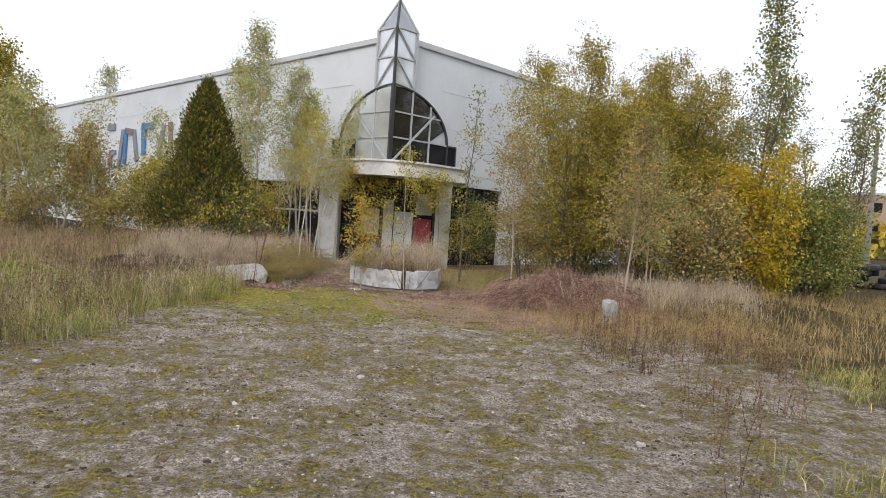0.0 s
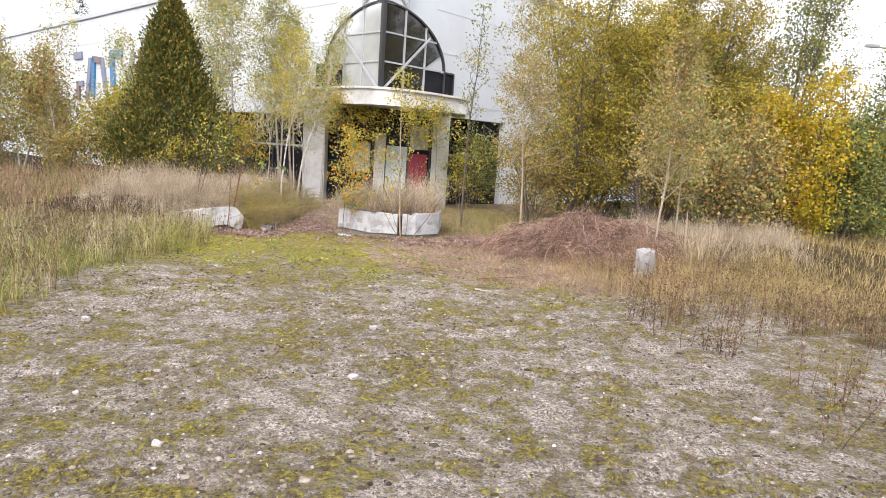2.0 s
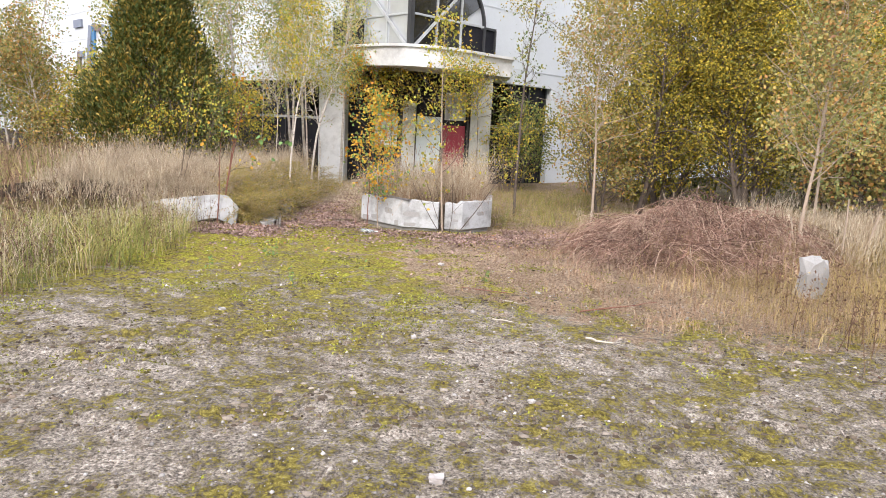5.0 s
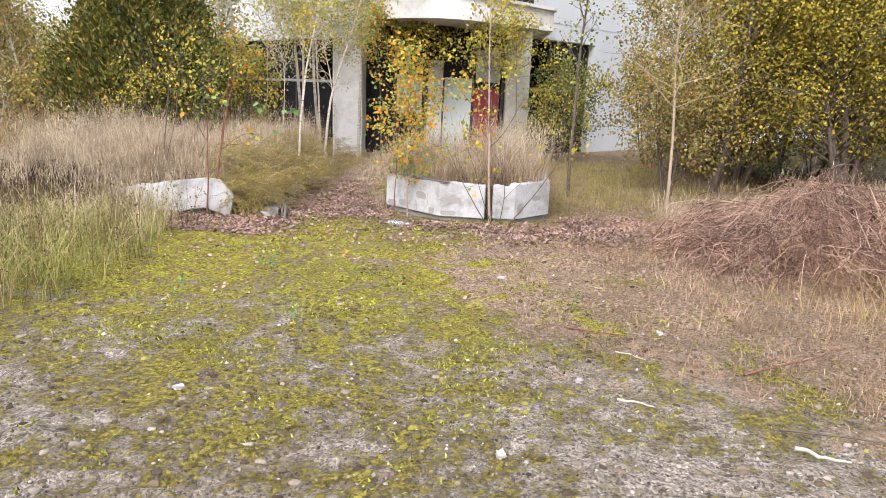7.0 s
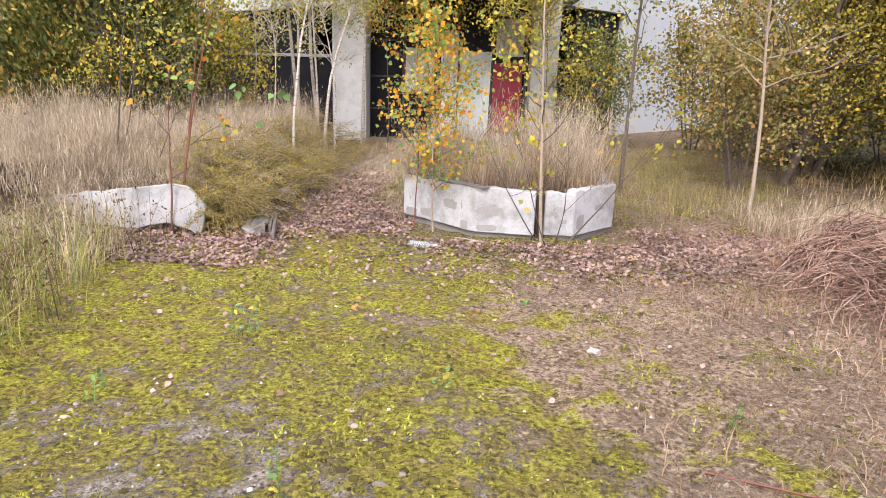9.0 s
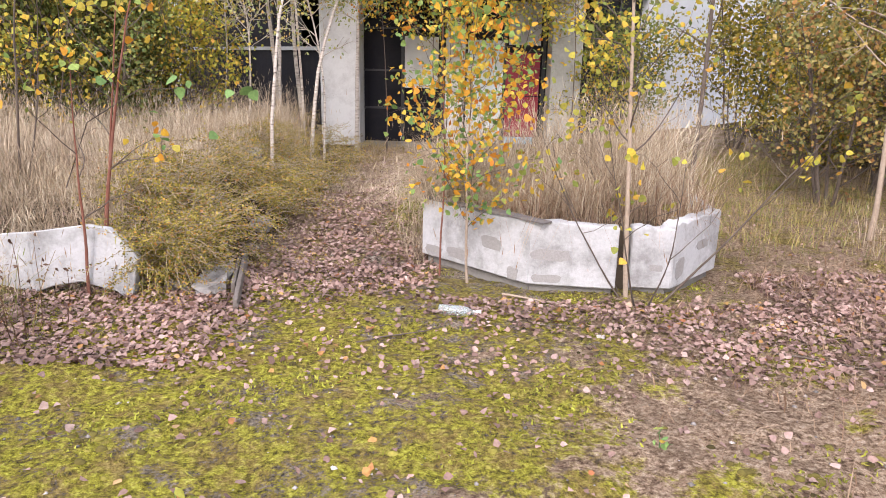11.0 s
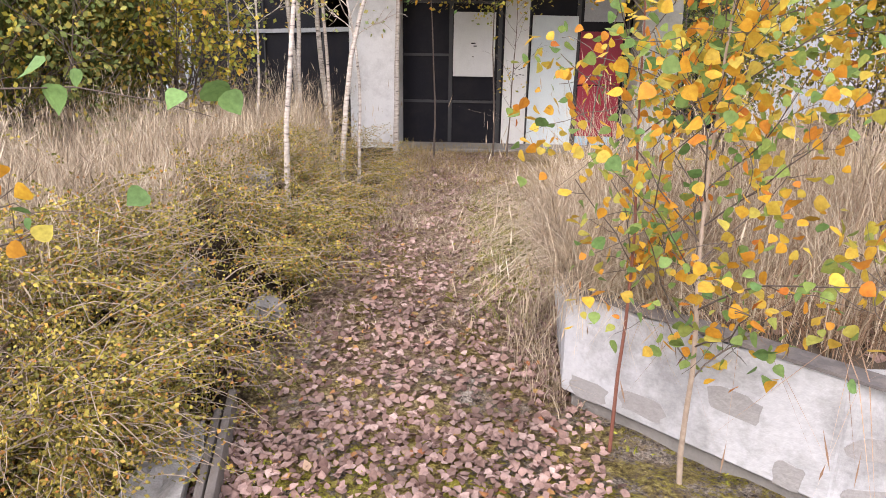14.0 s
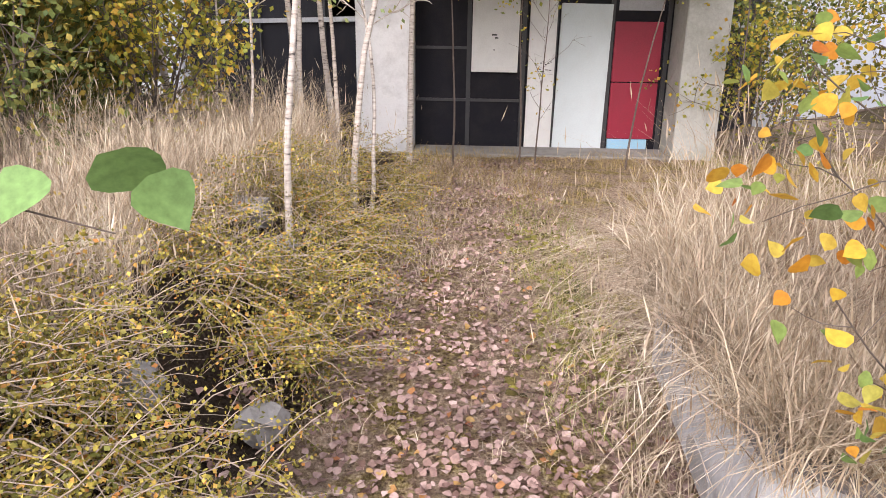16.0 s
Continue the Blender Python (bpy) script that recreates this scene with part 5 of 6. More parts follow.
# west: thickets before the long wall
for k, (x, y, h, sp, n, mat) in enumerate([(-15.6, 27.0, 6.4, 1.6, 9000, M_L_BIRCH), (-13.8, 27.6, 4.6, 1.5, 8000, M_L_BROWN), (-17.4, 27.6, 5.2, 1.6, 8000, M_L_BROWN), (-18.2, 32.0, 8.0, 1.6, 6000, M_L_BIRCH), (-12.4, 27.4, 3.4, 1.3, 6500, M_L_YELLOW),
                                           (-10.9, 28.2, 5.6, 1.2, 5000, M_L_BIRCH), (-11.4, 27.2, 3.2, 1.2, 5500, M_L_BROWN), (-9.6, 27.6, 6.2, 1.2, 5500, M_L_BIRCH), (-20.5, 29.0, 5.0, 1.9, 9000, M_L_BROWN), (-8.6, 25.4, 3.4, 1.2, 4500, M_L_BIRCH), (-15.0, 29.0, 3.6, 1.5, 7000, M_L_YELLOW)]):
    tree("birch_tree", ("birch with pale green thinning leaves before the white wall" if mat is M_L_BIRCH else "birch with rusty brown leaves before the white wall" if mat is M_L_BROWN else "birch with orange-yellow leaves before the white wall"),
         x, y, h, sp, 0.05, mat, 0.085, n, M_BIRCH, 0.15, "birches before the long wall", stems=2, limbs=44, seed=130 + k, up=0.8, jitter=0.18)
for k, (x, y, h, sp, n, mat) in enumerate([(-22.5, 34.5, 8.6, 2.2, 9000, M_L_OLIVE), (-25.0, 32.0, 7.0, 2.4, 9000, M_L_BROWN), (-51, 104, 21.0, 2.6, 7000, M_L_PINE)]):
    tree("background_tree", ("dark pine rising behind the hall" if mat is M_L_PINE else "tall autumn tree far to the west"), x, y, h, sp, 0.12, mat, 0.14, n, M_BARK, 0.3, "far trees", limbs=50, seed=150 + k, jitter=0.25)

# ---------------------------------------------------------------- grass, litter, moss


def scatter(n, x0, x1, y0, y1, keep, r):
    p = np.stack([r.uniform(x0, x1, n), r.uniform(y0, y1, n)], 1)
    return p[r.uniform(0, 1, n) < keep(p[:, 0], p[:, 1])]


def clumped(p, per, spread, r):
    q = np.repeat(p, per, 0)
    return q + r.normal(0, spread, q.shape)


def in_planter(x, y):
    return (np.abs(x + 1.13) < 1.25) & (y > 16.4) & (y < 19.5)


def grass(name, label, p, h, w, bend, mat, seed, heads=0.0, z=None, head_mat=None):
    r = np.random.default_rng(seed)
    n = len(p)
    zz = height(p[:, 0], p[:, 1]) if z is None else np.full(n, z)
    P = np.stack([p[:, 0], p[:, 1], zz - 0.01], 1)
    H = h * r.uniform(0.35, 1.15, n) * (0.85 + 0.5 * lumps(p[:, 0], p[:, 1], 0.7) + 0.25 * lumps(p[:, 1], p[:, 0], 2.3))
    H = np.maximum(H, 0.3 * h)
    v, f, tip = blade_mesh(P, H, w * r.uniform(0.6, 1.3, n), bend * r.uniform(0.1, 1.6, n), r)
    meshes = [(v, f)]
    if heads:
        k = r.uniform(0, 1, n) < heads
        t = tip[k]
        d = r.normal(0, 0.25, t.shape) + np.array([0, 0, 1.0])
        d /= np.linalg.norm(d, axis=1, keepdims=True)
        s = np.cross(d, r.normal(size=t.shape))
        s /= np.linalg.norm(s, axis=1, keepdims=True) + 1e-9
        L = r.uniform(0.06, 0.13, len(t))[:, None]
        b0 = t - d * L * 0.3
        hv = np.stack([b0, b0 + d * L * 0.4 + s * 0.0032, b0 + d * L, b0 + d * L * 0.4 - s * 0.0032], 1).reshape(-1, 3)
        i = np.arange(len(t))[:, None] * 4
        meshes.append((hv, [i + np.array([[0, 1, 2, 3]])]))
    v, f = joined(*meshes)
    return tagged(link_np(name, v, f, mat), label, "grass", kind="stuff")


r1 = np.random.default_rng(21)
edge_w = lambda x, y: -4.35 - 0.25 * np.sin(y * 1.3) - 0.35 * smooth(10, 5, y)
# tall grass west of the yard
p = clumped(scatter(5200, -9.5, -4.2, 4.5, 15.8, lambda x, y: (x < edge_w(x, y)) * (lumps(x, y, 0.55) > -0.2) * (0.8 - 0.4 * smooth(10, 14, y)), r1), 9, 0.1, r1)
grass("tall_grass", "tall green and straw-coloured grass along the yard", p, 0.52, 0.006, 0.8, M_G_GREEN, 1, 0.2)
p = clumped(scatter(4200, -30, -8, 6, 26, lambda x, y: np.full(len(x), 0.9), r1), 9, 0.14, r1)
grass("tall_grass", "rough green and dry grass of the west field", p, 0.65, 0.016, 0.45, M_G_GREEN, 2, 0.1)
p = clumped(scatter(2600, -18, -8.2, 15.5, 26, lambda x, y: np.full(len(x), 0.8), r1), 9, 0.12, r1)
grass("dry_grass", "rusty dry grass before the long wall", p, 0.75, 0.012, 0.4, M_G_RED, 3, 0.1)
p = clumped(scatter(1000, -9.5, -4.2, 5.0, 15.8, lambda x, y: (x < edge_w(x, y)) * (lumps(x, y, 0.8) > -0.1) * 0.8, r1), 8, 0.07, r1)
grass("dry_grass", "pale dry stems standing among the green grass", p, 0.72, 0.0045, 0.6, M_G_DRY, 19, 0.35)
# the bank behind the broken planter
p = clumped(scatter(3500, -8.0, -4.4, 16.5, 22.5, lambda x, y: 0.85 * (y > 16.5 + 0.25 * (x < -4.6)), r1), 11, 0.07, r1)
grass("dry_grass", "tall pale dry grass on the bank", p, 0.68, 0.0045, 0.75, M_G_DRY, 4, 0.3)
p = clumped(scatter(620, -6.0, -4.45, 16.45, 17.4, lambda x, y: np.full(len(x), 0.85), r1), 11, 0.06, r1)
grass("dry_grass", "pale dry grass leaning over the broken planter", p, 0.5, 0.0042, 1.1, M_G_DRY, 27, 0.25)
# grass growing in the planter
p = clumped(scatter(950, -2.1, -0.12, 16.78, 19.2, lambda x, y: (y > 16.72 + np.abs(x + 0.95) * 0.45) * 0.9, r1), 13, 0.05, r1)
grass("planter_grass", "tall dry reed grass crowding the planter", p[::2], 0.8, 0.0042, 0.6, M_G_DRY, 5, 0.4, z=0.02)
grass("planter_grass", "brown broken grass bent over in the planter", p[1::2], 0.5, 0.0045, 1.3, M_G_RED, 25, 0.15, z=0.02)
p = clumped(scatter(760, -2.3, -1.9, 17.25, 18.8, lambda x, y: np.full(len(x), 0.9), r1), 14, 0.04, r1)
grass("planter_grass", "long pale grass hanging over the planter's side", p, 0.52, 0.004, 1.25, M_G_DRY, 6, 0.15, z=0.08)
p = clumped(scatter(45, -2.45, -2.28, 17.3, 18.4, lambda x, y: np.full(len(x), 0.8), r1), 12, 0.06, r1)
grass("dry_grass", "dry grass along the planter's foot", p, 0.28, 0.0045, 0.7, M_G_DRY, 7, 0.1)
# east: red thatch, golden meadow, dry grass on the mound
p = clumped(scatter(2600, -1.2, 4.5, 11.0, 17.5, lambda x, y: (((x - 1.8) / 3.2) ** 2 + ((y - 14.4) / 3.3) ** 2 < 1) * (~in_planter(x, y)) * 0.8 * smooth(-1.5, 1.5, x), r1), 9, 0.1, r1)
grass("dry_grass", "low reddish dry grass matted on the ground", p, 0.2, 0.005, 1.0, M_G_RED, 8, 0.05)
p = clumped(scatter(1150, 1.4, 6.5, 10.3, 14.8, lambda x, y: smooth(1.2, 2.6, x - (12.5 - y) * 0.25) * 0.85, r1), 10, 0.09, r1)
grass("dry_grass", "tall pale dry grass at the yard's east edge", p, 0.36, 0.0042, 0.8, M_G_GOLD, 9, 0.2)
p = clumped(scatter(3600, 3.2, 26, 7.5, 24, lambda x, y: smooth(3.2, 4.2, x - 1.3 * smooth(10.0, 9.0, y)) * 0.9, r1), 9, 0.14, r1)
grass("golden_grass", "golden dry meadow grass east of the yard", p, 0.36, 0.01, 0.6, M_G_GOLD, 10, 0.1)
p = clumped(scatter(1900, 2.1, 7.5, 2.4, 9.0, lambda x, y: np.maximum(smooth(2.1, 2.9, x) * smooth(5.0, 4.2, y), smooth(4.0, 5.2, x) * 0.8), r1), 10, 0.1, r1)
grass("rough_grass", "rough green and brown grass at the yard's edge", p, 0.35, 0.007, 0.8, M_G_GREEN, 11, 0.05)
p = clumped(scatter(800, 1.6, 7.5, 15.2, 18.3, lambda x, y: np.full(len(x), 0.8), r1), 11, 0.08, r1)
grass("dry_grass", "tall pale dry grass on the mound", p, 0.62, 0.005, 0.5, M_G_DRY, 12, 0.3)
p = clumped(scatter(450, 3.3, 7.0, 14.3, 16.6, lambda x, y: smooth(3.2, 4.2, x) * 0.8, r1), 10, 0.07, r1)
grass("dry_grass", "tall pale dry grass between dead stems", p, 0.62, 0.0045, 0.6, M_G_DRY, 28, 0.3)
p = clumped(scatter(1300, -0.2, 3.2, 17.6, 25.0, lambda x, y: np.full(len(x), 0.75), r1), 9, 0.09, r1)
grass("rough_grass", "short green and straw grass beside the planter", p[::2], 0.26, 0.005, 0.8, M_G_GREEN, 13, 0.05)
grass("dry_grass", "golden straw grass beside the planter", p[1::2], 0.24, 0.0045, 0.8, M_G_GOLD, 26, 0.15)
p = clumped(scatter(900, -3.9, -0.3, 21.5, 25.3, lambda x, y: smooth(21, 24.5, y) * 0.85, r1), 9, 0.08, r1)
grass("rough_grass", "short straw grass before the doorstep", p, 0.17, 0.005, 0.7, M_G_GOLD, 14)
p = clumped(scatter(2600, -3.9, -2.2, 18.0, 24.8, lambda x, y: 0.3 + 0.5 * smooth(18.5, 22.0, y), r1), 6, 0.09, r1)
grass("rough_grass", "thin low straw-coloured grass on the path", p, 0.1, 0.004, 0.9, M_G_DRY, 15)


p = clumped(scatter(360, -2.75, -2.2, 18.2, 22.5, lambda x, y: np.full(len(x), 0.8), r1), 7, 0.07, r1)
grass("rough_grass", "short green grass between path and planter", p, 0.13, 0.004, 0.9, M_G_GREEN, 20)
p = clumped(scatter(260, -6.3, -4.7, 15.4, 16.25, lambda x, y: (y < 15.75 - 0.34 * (x + 4.7) * 0.9) * 0.6, r1), 9, 0.06, r1)
grass("dry_grass", "pale grass standing before the broken planter", p, 0.36, 0.0045, 0.8, M_G_DRY, 21, 0.2)
p = scatter(9000, -1.0, 5.0, 11.0, 17.5, lambda x, y: (((x - 1.9) / 3.3) ** 2 + ((y - 14.4) / 3.4) ** 2 < 1) * (~in_planter(x, y)) * smooth(-1.2, 1.0, x) * 0.8, r1)
grass("straw", "pale straw lying flat on the thatch", p, 0.09, 0.004, 2.6, M_G_DRY, 16)
p = clumped(scatter(900, -5.4, -3.95, 16.9, 22.5, lambda x, y: (lumps(x, y, 0.6) > -0.1) * smooth(-3.9, -4.4, x + 0.2 * smooth(19, 17.5, y)), r1), 10, 0.06, r1)
grass("dry_grass", "pale dry grass growing through the low shrub", p, 0.42, 0.0045, 0.9, M_G_DRY, 17, 0.2)


def stalks(name, label, p, h, mat, seed, leaf=0.03, per=16):
    """Upright brown weed stalks with small withered leaves."""
    r = np.random.default_rng(seed)
    lines, pts = [], []
    for x, y in p:
        k = h * r.uniform(0.5, 1.15)
        P, R = limb((x, y, at(x, y) - 0.02), (r.normal(0, 0.12), r.normal(0, 0.12), 1), k, 0.004, 0.0015, r, 6, 0.06)
        lines.append((P, R))
        c = P[1:][r.integers(0, 5, per)]
        pts.append(c + r.normal(0, 0.025, c.shape))
    a = tubes(lines, 3)
    b = leaf_mesh(np.concatenate(pts), leaf, r, 0.3, 0.5)
    v, f = joined(a, b)
    return tagged(link_np(name, v, f, mat), label, "weeds", kind="stuff")


p = clumped(scatter(520, 1.9, 5.5, 3.4, 9.8, lambda x, y: smooth(1.8, 2.4, x) * (lumps(x, y, 0.7) > 0.2) * 0.6, r1), 4, 0.08, r1)
stalks("weeds", "dark brown withered weed stalks at the yard's edge", p, 0.46, M_WEED, 31)
p = clumped(scatter(110, 2.4, 5.2, 9.5, 13.0, lambda x, y: np.full(len(x), 0.6), r1), 3, 0.15, r1)
stalks("weeds", "brown withered weed stalks before the mound", p, 0.5, M_WEED, 32)
p = clumped(scatter(420, -7.5, -4.4, 5.5, 15.8, lambda x, y: np.full(len(x), 0.7), r1), 3, 0.16, r1)
stalks("weeds", "dark withered weed stalks among the tall grass", p, 0.62, M_WEED, 33)
p = scatter(260, -14, -7, 12, 20, lambda x, y: np.full(len(x), 0.7), r1)
stalks("weeds", "dark withered weed stalks in the west field", p, 0.9, M_WEED, 34, 0.05)


p = np.array([(-2.95, 13.83), (-2.9, 13.9), (-3.0, 13.75), (-1.75, 13.2), (-0.35, 12.9), (-2.3, 12.2), (-3.4, 12.9), (-1.2, 14.6)])
stalks("seedlings", "small green seedlings standing in the moss", p, 0.22, M_L_POPLAR, 35, 0.045, 12)
for k, (x, y, h, dx) in enumerate([(4.55, 14.7, 0.85, 0.02), (4.85, 14.75, 0.7, 0.25), (5.2, 14.6, 0.8, 0.5), (3.9, 14.6, 0.6, -0.2)]):
    P, R = limb((x, y, at(x, y) - 0.05), (dx, 0, 1), h, 0.014, 0.01, np.random.default_rng(70 + k), 6, 0.04)
    v, f = tubes([(P, R)], 8)
    tagged(link_np("dead_stem", v, f, M_STEM), "broken pale dead stem sticking out of the brambles", "dead stem", "dead stems on the mound")


def brambles():
    r = np.random.default_rng(41)
    lines = []
    for i in range(1800):
        a, q = r.uniform(0, 2 * np.pi), math.sqrt(r.uniform(0, 1))
        x, y = 2.75 + 1.75 * q * math.cos(a), 15.0 + 1.3 * q * math.sin(a)
        d = r.uniform(0, 2 * np.pi)
        L, H = r.uniform(0.4, 1.4), (0.08 + 0.4 * r.uniform(0, 1) ** 1.6) * (1.1 - 0.5 * q) * (1 + 0.6 * float(lumps(x, y, 0.7)))
        t = np.linspace(0, 1, 8)
        px = x + L * (t - 0.4) * math.cos(d) + r.normal(0, 0.03, 8)
        py = y + L * (t - 0.4) * math.sin(d) + r.normal(0, 0.03, 8)
        pz = height(px, py) + H * np.sin(np.pi * t ** 0.8) + 0.02 + r.normal(0, 0.015, 8)
        lines.append((np.stack([px, py, pz], 1), np.linspace(0.0045, 0.002, 8)))
    v, f = tubes(lines, 3)
    tagged(link_np("bramble_thicket", v, f, M_BRAMBLE), "tangled reddish-brown bramble canes heaped over a mound", "brambles", kind="stuff")


brambles()
p = clumped(scatter(300, 1.2, 5.2, 13.9, 16.4, lambda x, y: (lumps(x, y, 0.6) > 0.05) * 0.8, r1), 8, 0.06, r1)
grass("dry_grass", "pale dry grass growing through the brambles", p, 0.5, 0.005, 0.6, M_G_DRY, 18, 0.25)


def cotoneaster():
    """Low arching shrub with tiny yellow leaves spilling down the bank to the path."""
    r = np.random.default_rng(43)
    lines, pts = [], []
    for i in range(3800):
        if i < 3200:
            y = 16.5 + 6.3 * r.uniform(0, 1) ** 2.0
            x = r.uniform(-4.6, -3.7)
            if lumps(x, y, 0.4) < -0.15 or (y < 17.2 and x > -3.95):
                continue
        else:
            x, y = r.uniform(-4.6, -4.0), r.uniform(16.35, 17.2)
            if lumps(x, y, 0.3) < -0.1 or (y < 16.65 and x < -4.1):
                continue
        H = r.uniform(0.05, 0.34)
        az = r.normal(-0.2, 1.1)
        P, R = limb((x, y, at(x, y) + H), (math.cos(az), math.sin(az), r.uniform(-0.1, 0.5)), r.uniform(0.2, 0.6), 0.0035, 0.0012, r, 8, 0.16, -0.05)
        P[:, 2] = np.maximum(P[:, 2], height(P[:, 0], P[:, 1]) + 0.015)
        lines.append((P, R))
        n = 52
        u = r.uniform(0.3, 6.99, n)
        k = u.astype(int)
        w = (u - k)[:, None]
        pts.append(P[k] * (1 - w) + P[np.minimum(k + 1, 7)] * w + r.normal(0, 0.012, (n, 3)))
    v, f = tubes(lines, 3)
    root = thing("cotoneaster_shrub", 0, 0, 0, "low arching shrub with tiny yellow leaves spilling over the bank", "shrub", kind="stuff")
    link_np("bough", v, f, M_STEM, root)
    v, f = leaf_mesh(np.concatenate(pts), 0.0165, r, 0.0, 0.75, simple=True)
    link_np("foliage", v, f, M_L_COTON, root)


cotoneaster()


def litter():
    r = np.random.default_rng(45)
    a = scatter(15000, -4.1, -2.2, 16.3, 24.8, lambda x, y: smooth(16.2, 17.4, y + 0.6 * lumps(x, y, 0.5)) * (0.3 + 0.7 * smooth(-3.9, -3.3, x)) * (1 - 0.5 * smooth(18.3, 20.5, y)) * (1 - 0.75 * smooth(-2.95, -2.6, x) * smooth(18.3, 19.0, y) * smooth(22.0, 21.2, y)), r)
    b = scatter(15000, -4.0, 1.6, 15.2, 17.2, lambda x, y: (0.14 + 0.86 * smooth(15.3, 16.5, y + 0.7 * lumps(x, y, 0.6) + 0.5 * smooth(-1.2, 0.2, x) - 0.8 * smooth(-3.7, -3.2, x) * smooth(-1.9, -2.4, x))) * (~in_planter(x, y)), r)
    c = scatter(2200, -5.2, 1.8, 13.0, 15.4, lambda x, y: 0.5 * smooth(12.5, 15.4, y), r)
    d = scatter(5000, -5.0, -3.2, 15.2, 17.0, lambda x, y: 0.9 * smooth(-3.1, -3.6, x), r)
    e = scatter(700, 0.1, 2.2, 17.0, 20.0, lambda x, y: np.full(len(x), 0.5), r)
    p = np.concatenate([a, b, c, d, e])
    P = np.stack([p[:, 0], p[:, 1], height(p[:, 0], p[:, 1]) + bumps(p[:, 0], p[:, 1]) + r.uniform(0.01, 0.03, len(p))], 1)
    v, f = leaf_mesh(P, 0.037, r, 0.0, 0.95, flat=0.6, curl=0.28)
    tagged(link_np("fallen_leaves", v, f, M_L_LITTER), "pinkish-brown fallen leaves strewn over moss and path", "leaf litter", kind="stuff")
    # leaves caught on the planter's soil
    p = np.stack([r.uniform(-2.1, -0.2, 500), r.uniform(16.75, 18.0, 500)], 1)
    p = p[p[:, 1] > 16.75 + np.abs(p[:, 0] + 1.15) * 0.6]
    v, f = leaf_mesh(np.stack([p[:, 0], p[:, 1], np.full(len(p), 0.05)], 1), 0.05, r, 0.0, 0.85, flat=0.75)
    tagged(link_np("fallen_leaves", v, f, M_L_LITTER), "brown leaves lying on the planter's soil", "leaf litter", kind="stuff")


litter()


def moss_and_gravel():
    r = np.random.default_rng(47)
    def keep(x, y):
        k = np.array([noise.noise((a * 1.3, b * 1.3, 3.0)) for a, b in zip(x, y)])
        return np.clip(0.15 + 1.7 * k, 0, 1) * (0.08 + 0.92 * smooth(8.5, 12.0, y)) * smooth(2.2, -0.5, x)
    p = clumped(scatter(26000, -5.0, 2.0, 2.5, 17.2, keep, r), 5, 0.03, r)
    P = np.stack([p[:, 0], p[:, 1], height(p[:, 0], p[:, 1]) + bumps(p[:, 0], p[:, 1]) - 0.004], 1)
    n = len(P)
    v, f, _ = blade_mesh(P, r.uniform(0.012, 0.03, n), np.full(n, 0.012), r.uniform(0.2, 1.2, n), r)
    tagged(link_np("moss", v, f, M_MOSS), "bright yellow-green moss cushions on the gravel", "moss", kind="stuff")
    # cushions of moss and clods of earth, low domes
    def domes(p, rad, tall):
        n = len(p)
        a = np.linspace(0, 2 * np.pi, 7, endpoint=False)[None] + r.uniform(0, 6.28, (n, 1))
        z0 = height(p[:, 0], p[:, 1]) + bumps(p[:, 0], p[:, 1])
        rows = []
        for k, u in ((1.0, -0.15), (0.68, 0.72)):
            q = rad[:, None] * k * r.uniform(0.65, 1.25, (n, 7))
            rows.append(np.stack([p[:, :1] + q * np.cos(a) * 1.2, p[:, 1:] + q * np.sin(a), z0[:, None] + (tall * u)[:, None] * r.uniform(0.8, 1.2, (n, 7))], -1))
        top = np.stack([p[:, 0], p[:, 1], z0 + tall], 1)[:, None]
        v = np.concatenate(rows + [top], 1).reshape(-1, 3)
        i = np.arange(n)[:, None, None] * 15
        j = np.arange(7)
        jn = (j + 1) % 7
        quads = (i + np.stack([j, jn, 7 + jn, 7 + j], 1)[None]).reshape(-1, 4)
        tris = (i + np.stack([7 + j, 7 + jn, np.full(7, 14)], 1)[None]).reshape(-1, 3)
        return v, [quads, tris]
    p = clumped(scatter(4600, -5.0, 2.2, 2.2, 17.0, keep, r), 3, 0.07, r)
    v, f = domes(p, r.uniform(0.005, 0.024, len(p)), r.uniform(0.004, 0.014, len(p)))
    ob = tagged(link_np("moss", v, f, M_MOSSDOME), "low cushions of olive and yellow moss", "moss", kind="stuff")
    ob.data.shade_smooth()
    p = np.concatenate([scatter(2600, -3.9, -2.3, 18.5, 21.8, lambda x, y: smooth(-3.0, -2.6, x) * 0.5, r)])
    v, f = domes(p, r.uniform(0.008, 0.03, len(p)), r.uniform(0.006, 0.018, len(p)))
    ob = tagged(link_np("moss", v, f, M_MOSSDOME), "moss cushions on the path beside the planter", "moss", kind="stuff")
    ob.data.shade_smooth()
    def rough(x, y):
        d = np.hypot(x - 0.5, y + 3.0)
        k = sum(np.exp(-((d - R) / 0.3) ** 2) for R in (8.5, 10.1, 12.2, 13.6))
        return np.clip(0.2 + 0.6 * lumps(x, y, 0.5) + 0.5 * k, 0, 1)
    p = clumped(scatter(6500, -4.8, 3.0, 2.2, 13.0, rough, r), 3, 0.06, r)
    v, f = domes(p, 0.005 + 0.022 * r.uniform(0, 1, len(p)) ** 3, r.uniform(0.004, 0.014, len(p)))
    tagged(link_np("clods", v, f, M_CLOD), "crumbs and clods of brown earth on the yard", "earth", kind="stuff")
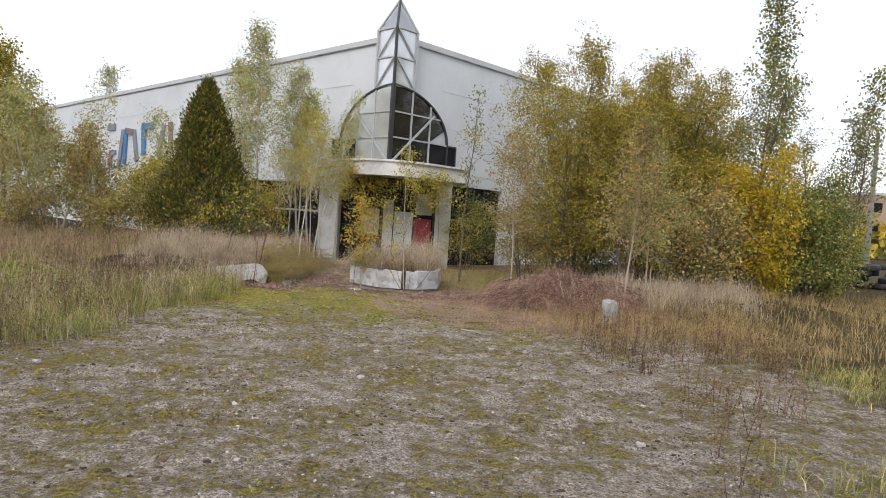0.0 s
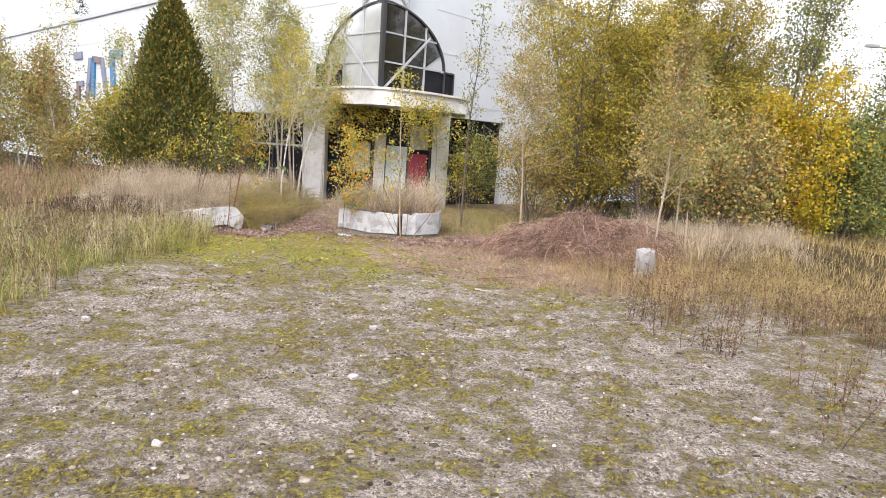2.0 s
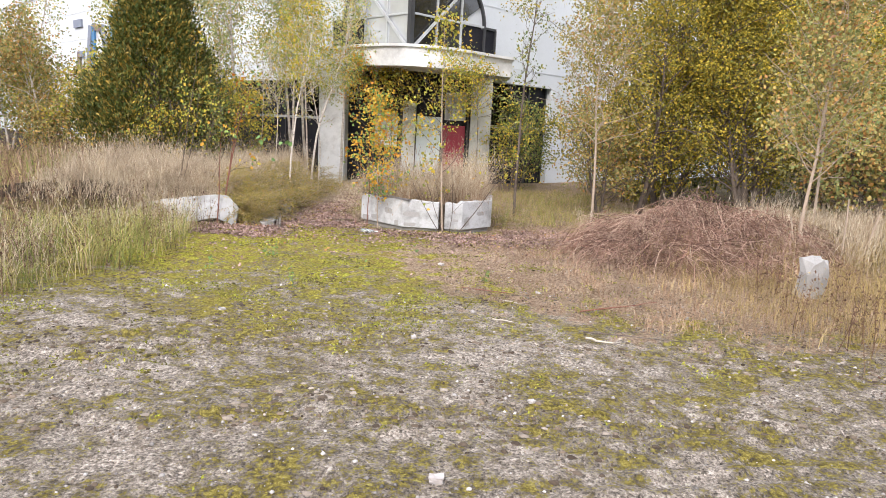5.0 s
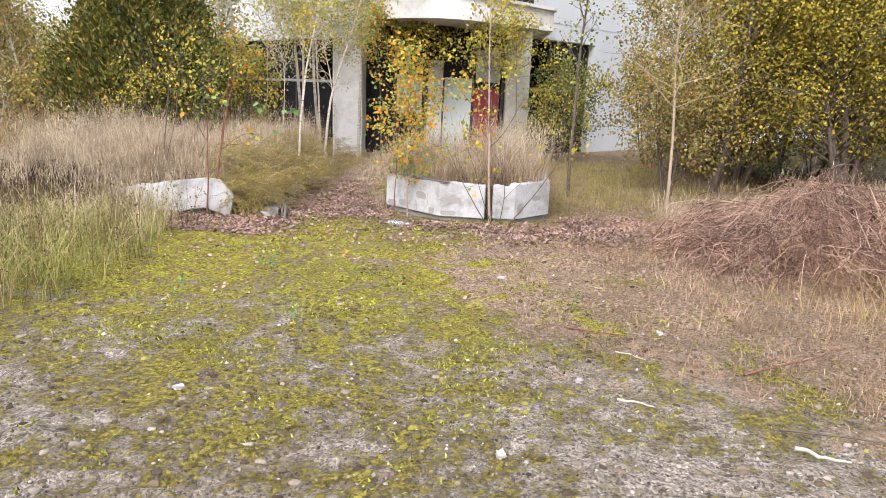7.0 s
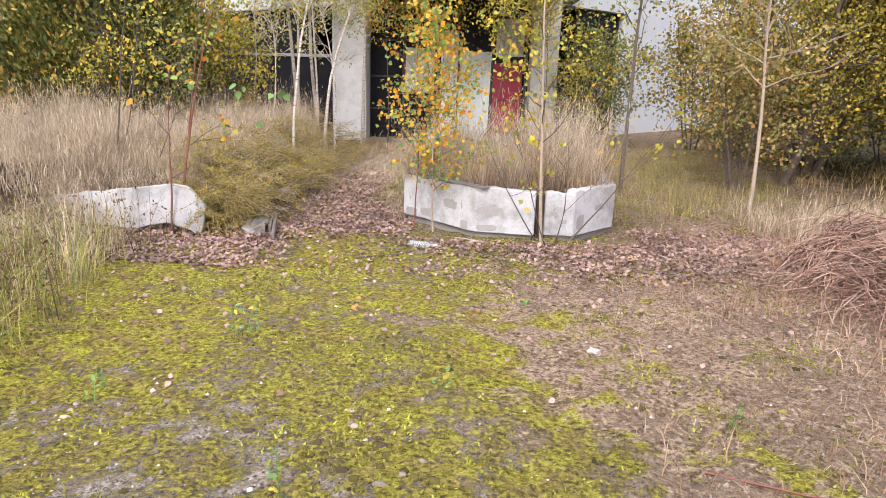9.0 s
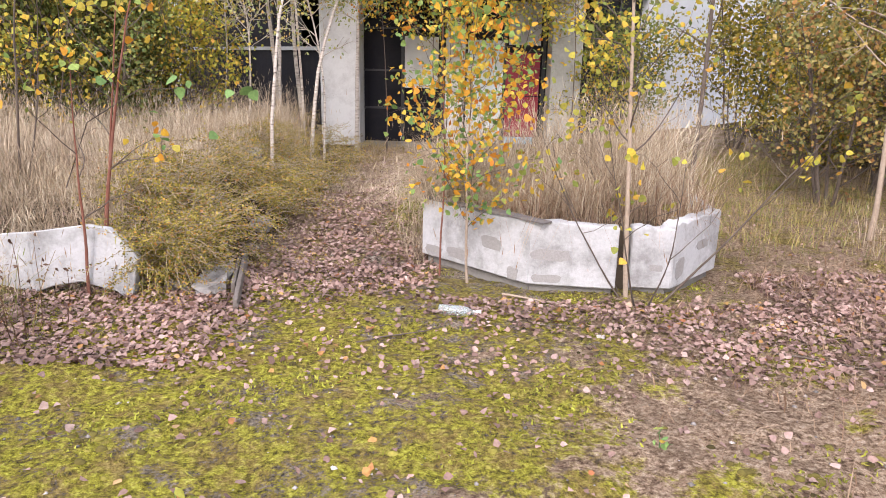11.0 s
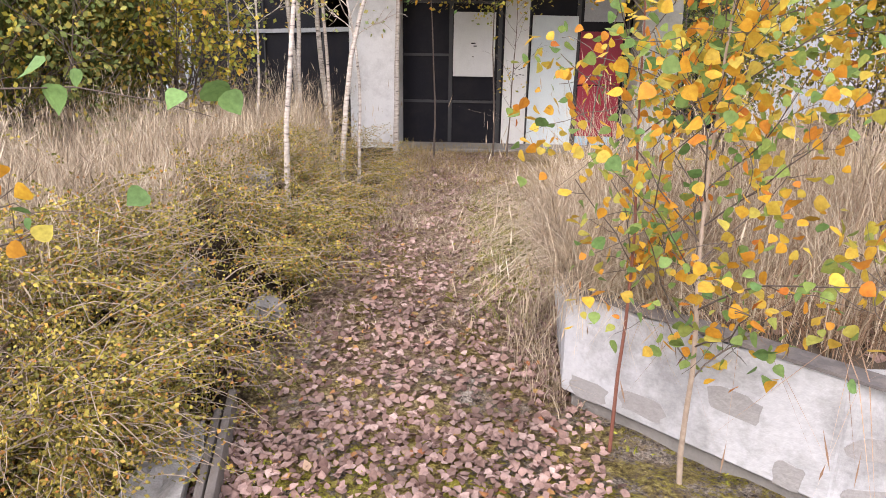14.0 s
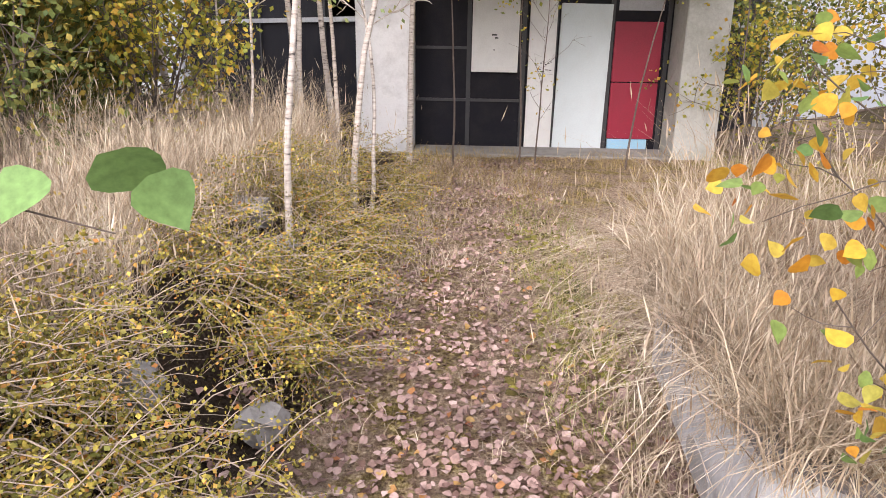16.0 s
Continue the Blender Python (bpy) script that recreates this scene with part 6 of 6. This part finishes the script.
    # loose gravel: small squashed stones
    q = np.concatenate([scatter(17000, -4.6, 3.6, 2.0, 12.5, lambda x, y: 0.6 + 0.4 * np.sin(1.9 * x + 2.1 * y), r), scatter(1500, -4.0, 1.5, 12.5, 15.5, lambda x, y: np.full(len(x), 0.5), r)])
    s = 0.004 + 0.013 * r.uniform(0, 1, len(q)) ** 6
    c = np.stack([q[:, 0], q[:, 1], height(q[:, 0], q[:, 1]) + bumps(q[:, 0], q[:, 1]) + s * 0.2], 1)
    base = np.array([(1, 0, 0), (0, 1, 0), (-1, 0, 0), (0, -1, 0), (0, 0, 0.7), (0, 0, -0.7)], float)
    ang = r.uniform(0, 6.28, len(q))
    rot = np.stack([np.cos(ang), -np.sin(ang), np.sin(ang), np.cos(ang)], 1).reshape(-1, 2, 2)
    v = base[None] * (s[:, None, None] * r.uniform(0.7, 1.3, (len(q), 6, 1)))
    v[:, :, :2] = np.einsum("nij,nkj->nki", rot, v[:, :, :2])
    v = (v + c[:, None]).reshape(-1, 3)
    tri = np.array([(0, 1, 4), (1, 2, 4), (2, 3, 4), (3, 0, 4), (1, 0, 5), (2, 1, 5), (3, 2, 5), (0, 3, 5)])
    f = (np.arange(len(q))[:, None, None] * 6 + tri[None]).reshape(-1, 3)
    tagged(link_np("gravel", v, [f], M_GRAVEL), "loose pale gravel scattered over the yard", "gravel", kind="stuff")


moss_and_gravel()

# ---------------------------------------------------------------- distance


def lamp_post():
    x, y = 23.8, 38.0
    root = thing("street_lamp", x, y, GZ - 0.1, "tall grey concrete street lamp with a bent arm", "street lamp")
    v, f = tubes([(np.array([[0, 0, 0], [0, 0, 4], [0, 0, 8.3]]), np.array([0.16, 0.13, 0.1]))], 12)
    link_np("post", v, f, M_CONCRETE, root)
    v, f = tubes([(np.array([[0, 0, 8.2], [-0.15, 0, 8.6], [-0.7, 0, 8.75], [-1.5, 0, 8.85]]), np.array([0.05, 0.05, 0.045, 0.04]))], 8)
    arm = link_np("arm", v, f, M_GALV, root)
    part("lamp_head", box_bm(-2.1, -1.4, -0.14, 0.14, 8.78, 8.95, 0.05), M_GALV, arm)


lamp_post()


def tyre_mesh():
    bm = bmesh.new()
    R, r_, n, m = 0.42, 0.15, 28, 10
    rings = []
    for i in range(n):
        a = 2 * math.pi * i / n
        ring = []
        for j in range(m):
            b = 2 * math.pi * j / m
            cx = math.copysign(abs(math.cos(b)) ** 0.6, math.cos(b))
            cz = math.copysign(abs(math.sin(b)) ** 0.6, math.sin(b))
            tread = 0.012 if (i % 2 and cx > 0.8) else 0
            q = R + r_ * cx - tread
            ring.append(bm.verts.new((q * math.cos(a), q * math.sin(a), 0.13 * cz + 0.13)))
        rings.append(ring)
    for i in range(n):
        for j in range(m):
            bm.faces.new((rings[i][j], rings[(i + 1) % n][j], rings[(i + 1) % n][(j + 1) % m], rings[i][(j + 1) % m]))
    bmesh.ops.recalc_face_normals(bm, faces=bm.faces)
    return bm


first = part("tyre", tyre_mesh(), M_RUBBER)
tagged(first, "worn black tyre dumped on a heap of tyres", "tyre", "heap of tyres")
first.matrix_basis = pose(14.7, 29.6, GZ, 0, 0, 0)
rt = random.Random(5)
for k in range(46):
    layer = k // 12
    copy_thing(first, pose(15.3 + (k % 12) * 0.72 + layer * 0.4 + rt.uniform(-0.1, 0.1), 30 + (k % 3) * 0.75 + rt.uniform(-0.1, 0.1), GZ + layer * 0.27, rt.uniform(-3, 3), rt.uniform(-3, 3), rt.uniform(0, 90)))


def far_house(x, y, w, d, h, mat, label, floors, turn=0):
    root = thing("far_building", x, y, GZ - 0.2, label, "building", rz=turn)
    wall = part("wall", box_bm(-w / 2, w / 2, -d / 2, d / 2, 0, h), mat, root)
    part("roof", box_bm(-w / 2 - 0.2, w / 2 + 0.2, -d / 2 - 0.2, d / 2 + 0.2, h, h + 0.35), M_TRIM, root)
    for i in range(floors):
        for j in range(int(w // 3)):
            part("window", box_bm(-w / 2 + 0.9 + j * 3, -w / 2 + 2.2 + j * 3, -d / 2 - 0.03, -d / 2 + 0.01, 1.0 + i * 3, 2.4 + i * 3), M_BLACK, wall)


far_house(66, 105, 9, 12, 9.5, M_FARWALL, "distant brown apartment block beyond the trees", 3)
far_house(-60, 66, 40, 14, 6.0, M_WALL, "distant low white industrial shed west of the hall", 1, 20)


def far_woods():
    r = np.random.default_rng(60)
    cs = []
    for x0, x1, y0, y1, hh, n in ((28, 160, 70, 130, 6, 260), (-150, -48, 60, 120, 7, 200), (-60, 160, -120, -60, 8, 160)):
        for i in range(n):
            x, y, h = r.uniform(x0, x1), r.uniform(y0, y1), hh * r.uniform(0.5, 1.1)
            k = 90
            c = r.normal(0, 1, (k, 3)) * np.array([1.6, 1.6, h * 0.24]) + np.array([x, y, GZ + h * 0.5])
            cs.append(c)
    v, f = leaf_mesh(np.concatenate(cs), 0.9, r, 0.1, 0.9)
    tagged(link_np("far_woods", v, f, M_L_OLIVE), "distant autumn woods closing the horizon", "woods", kind="stuff")


far_woods()
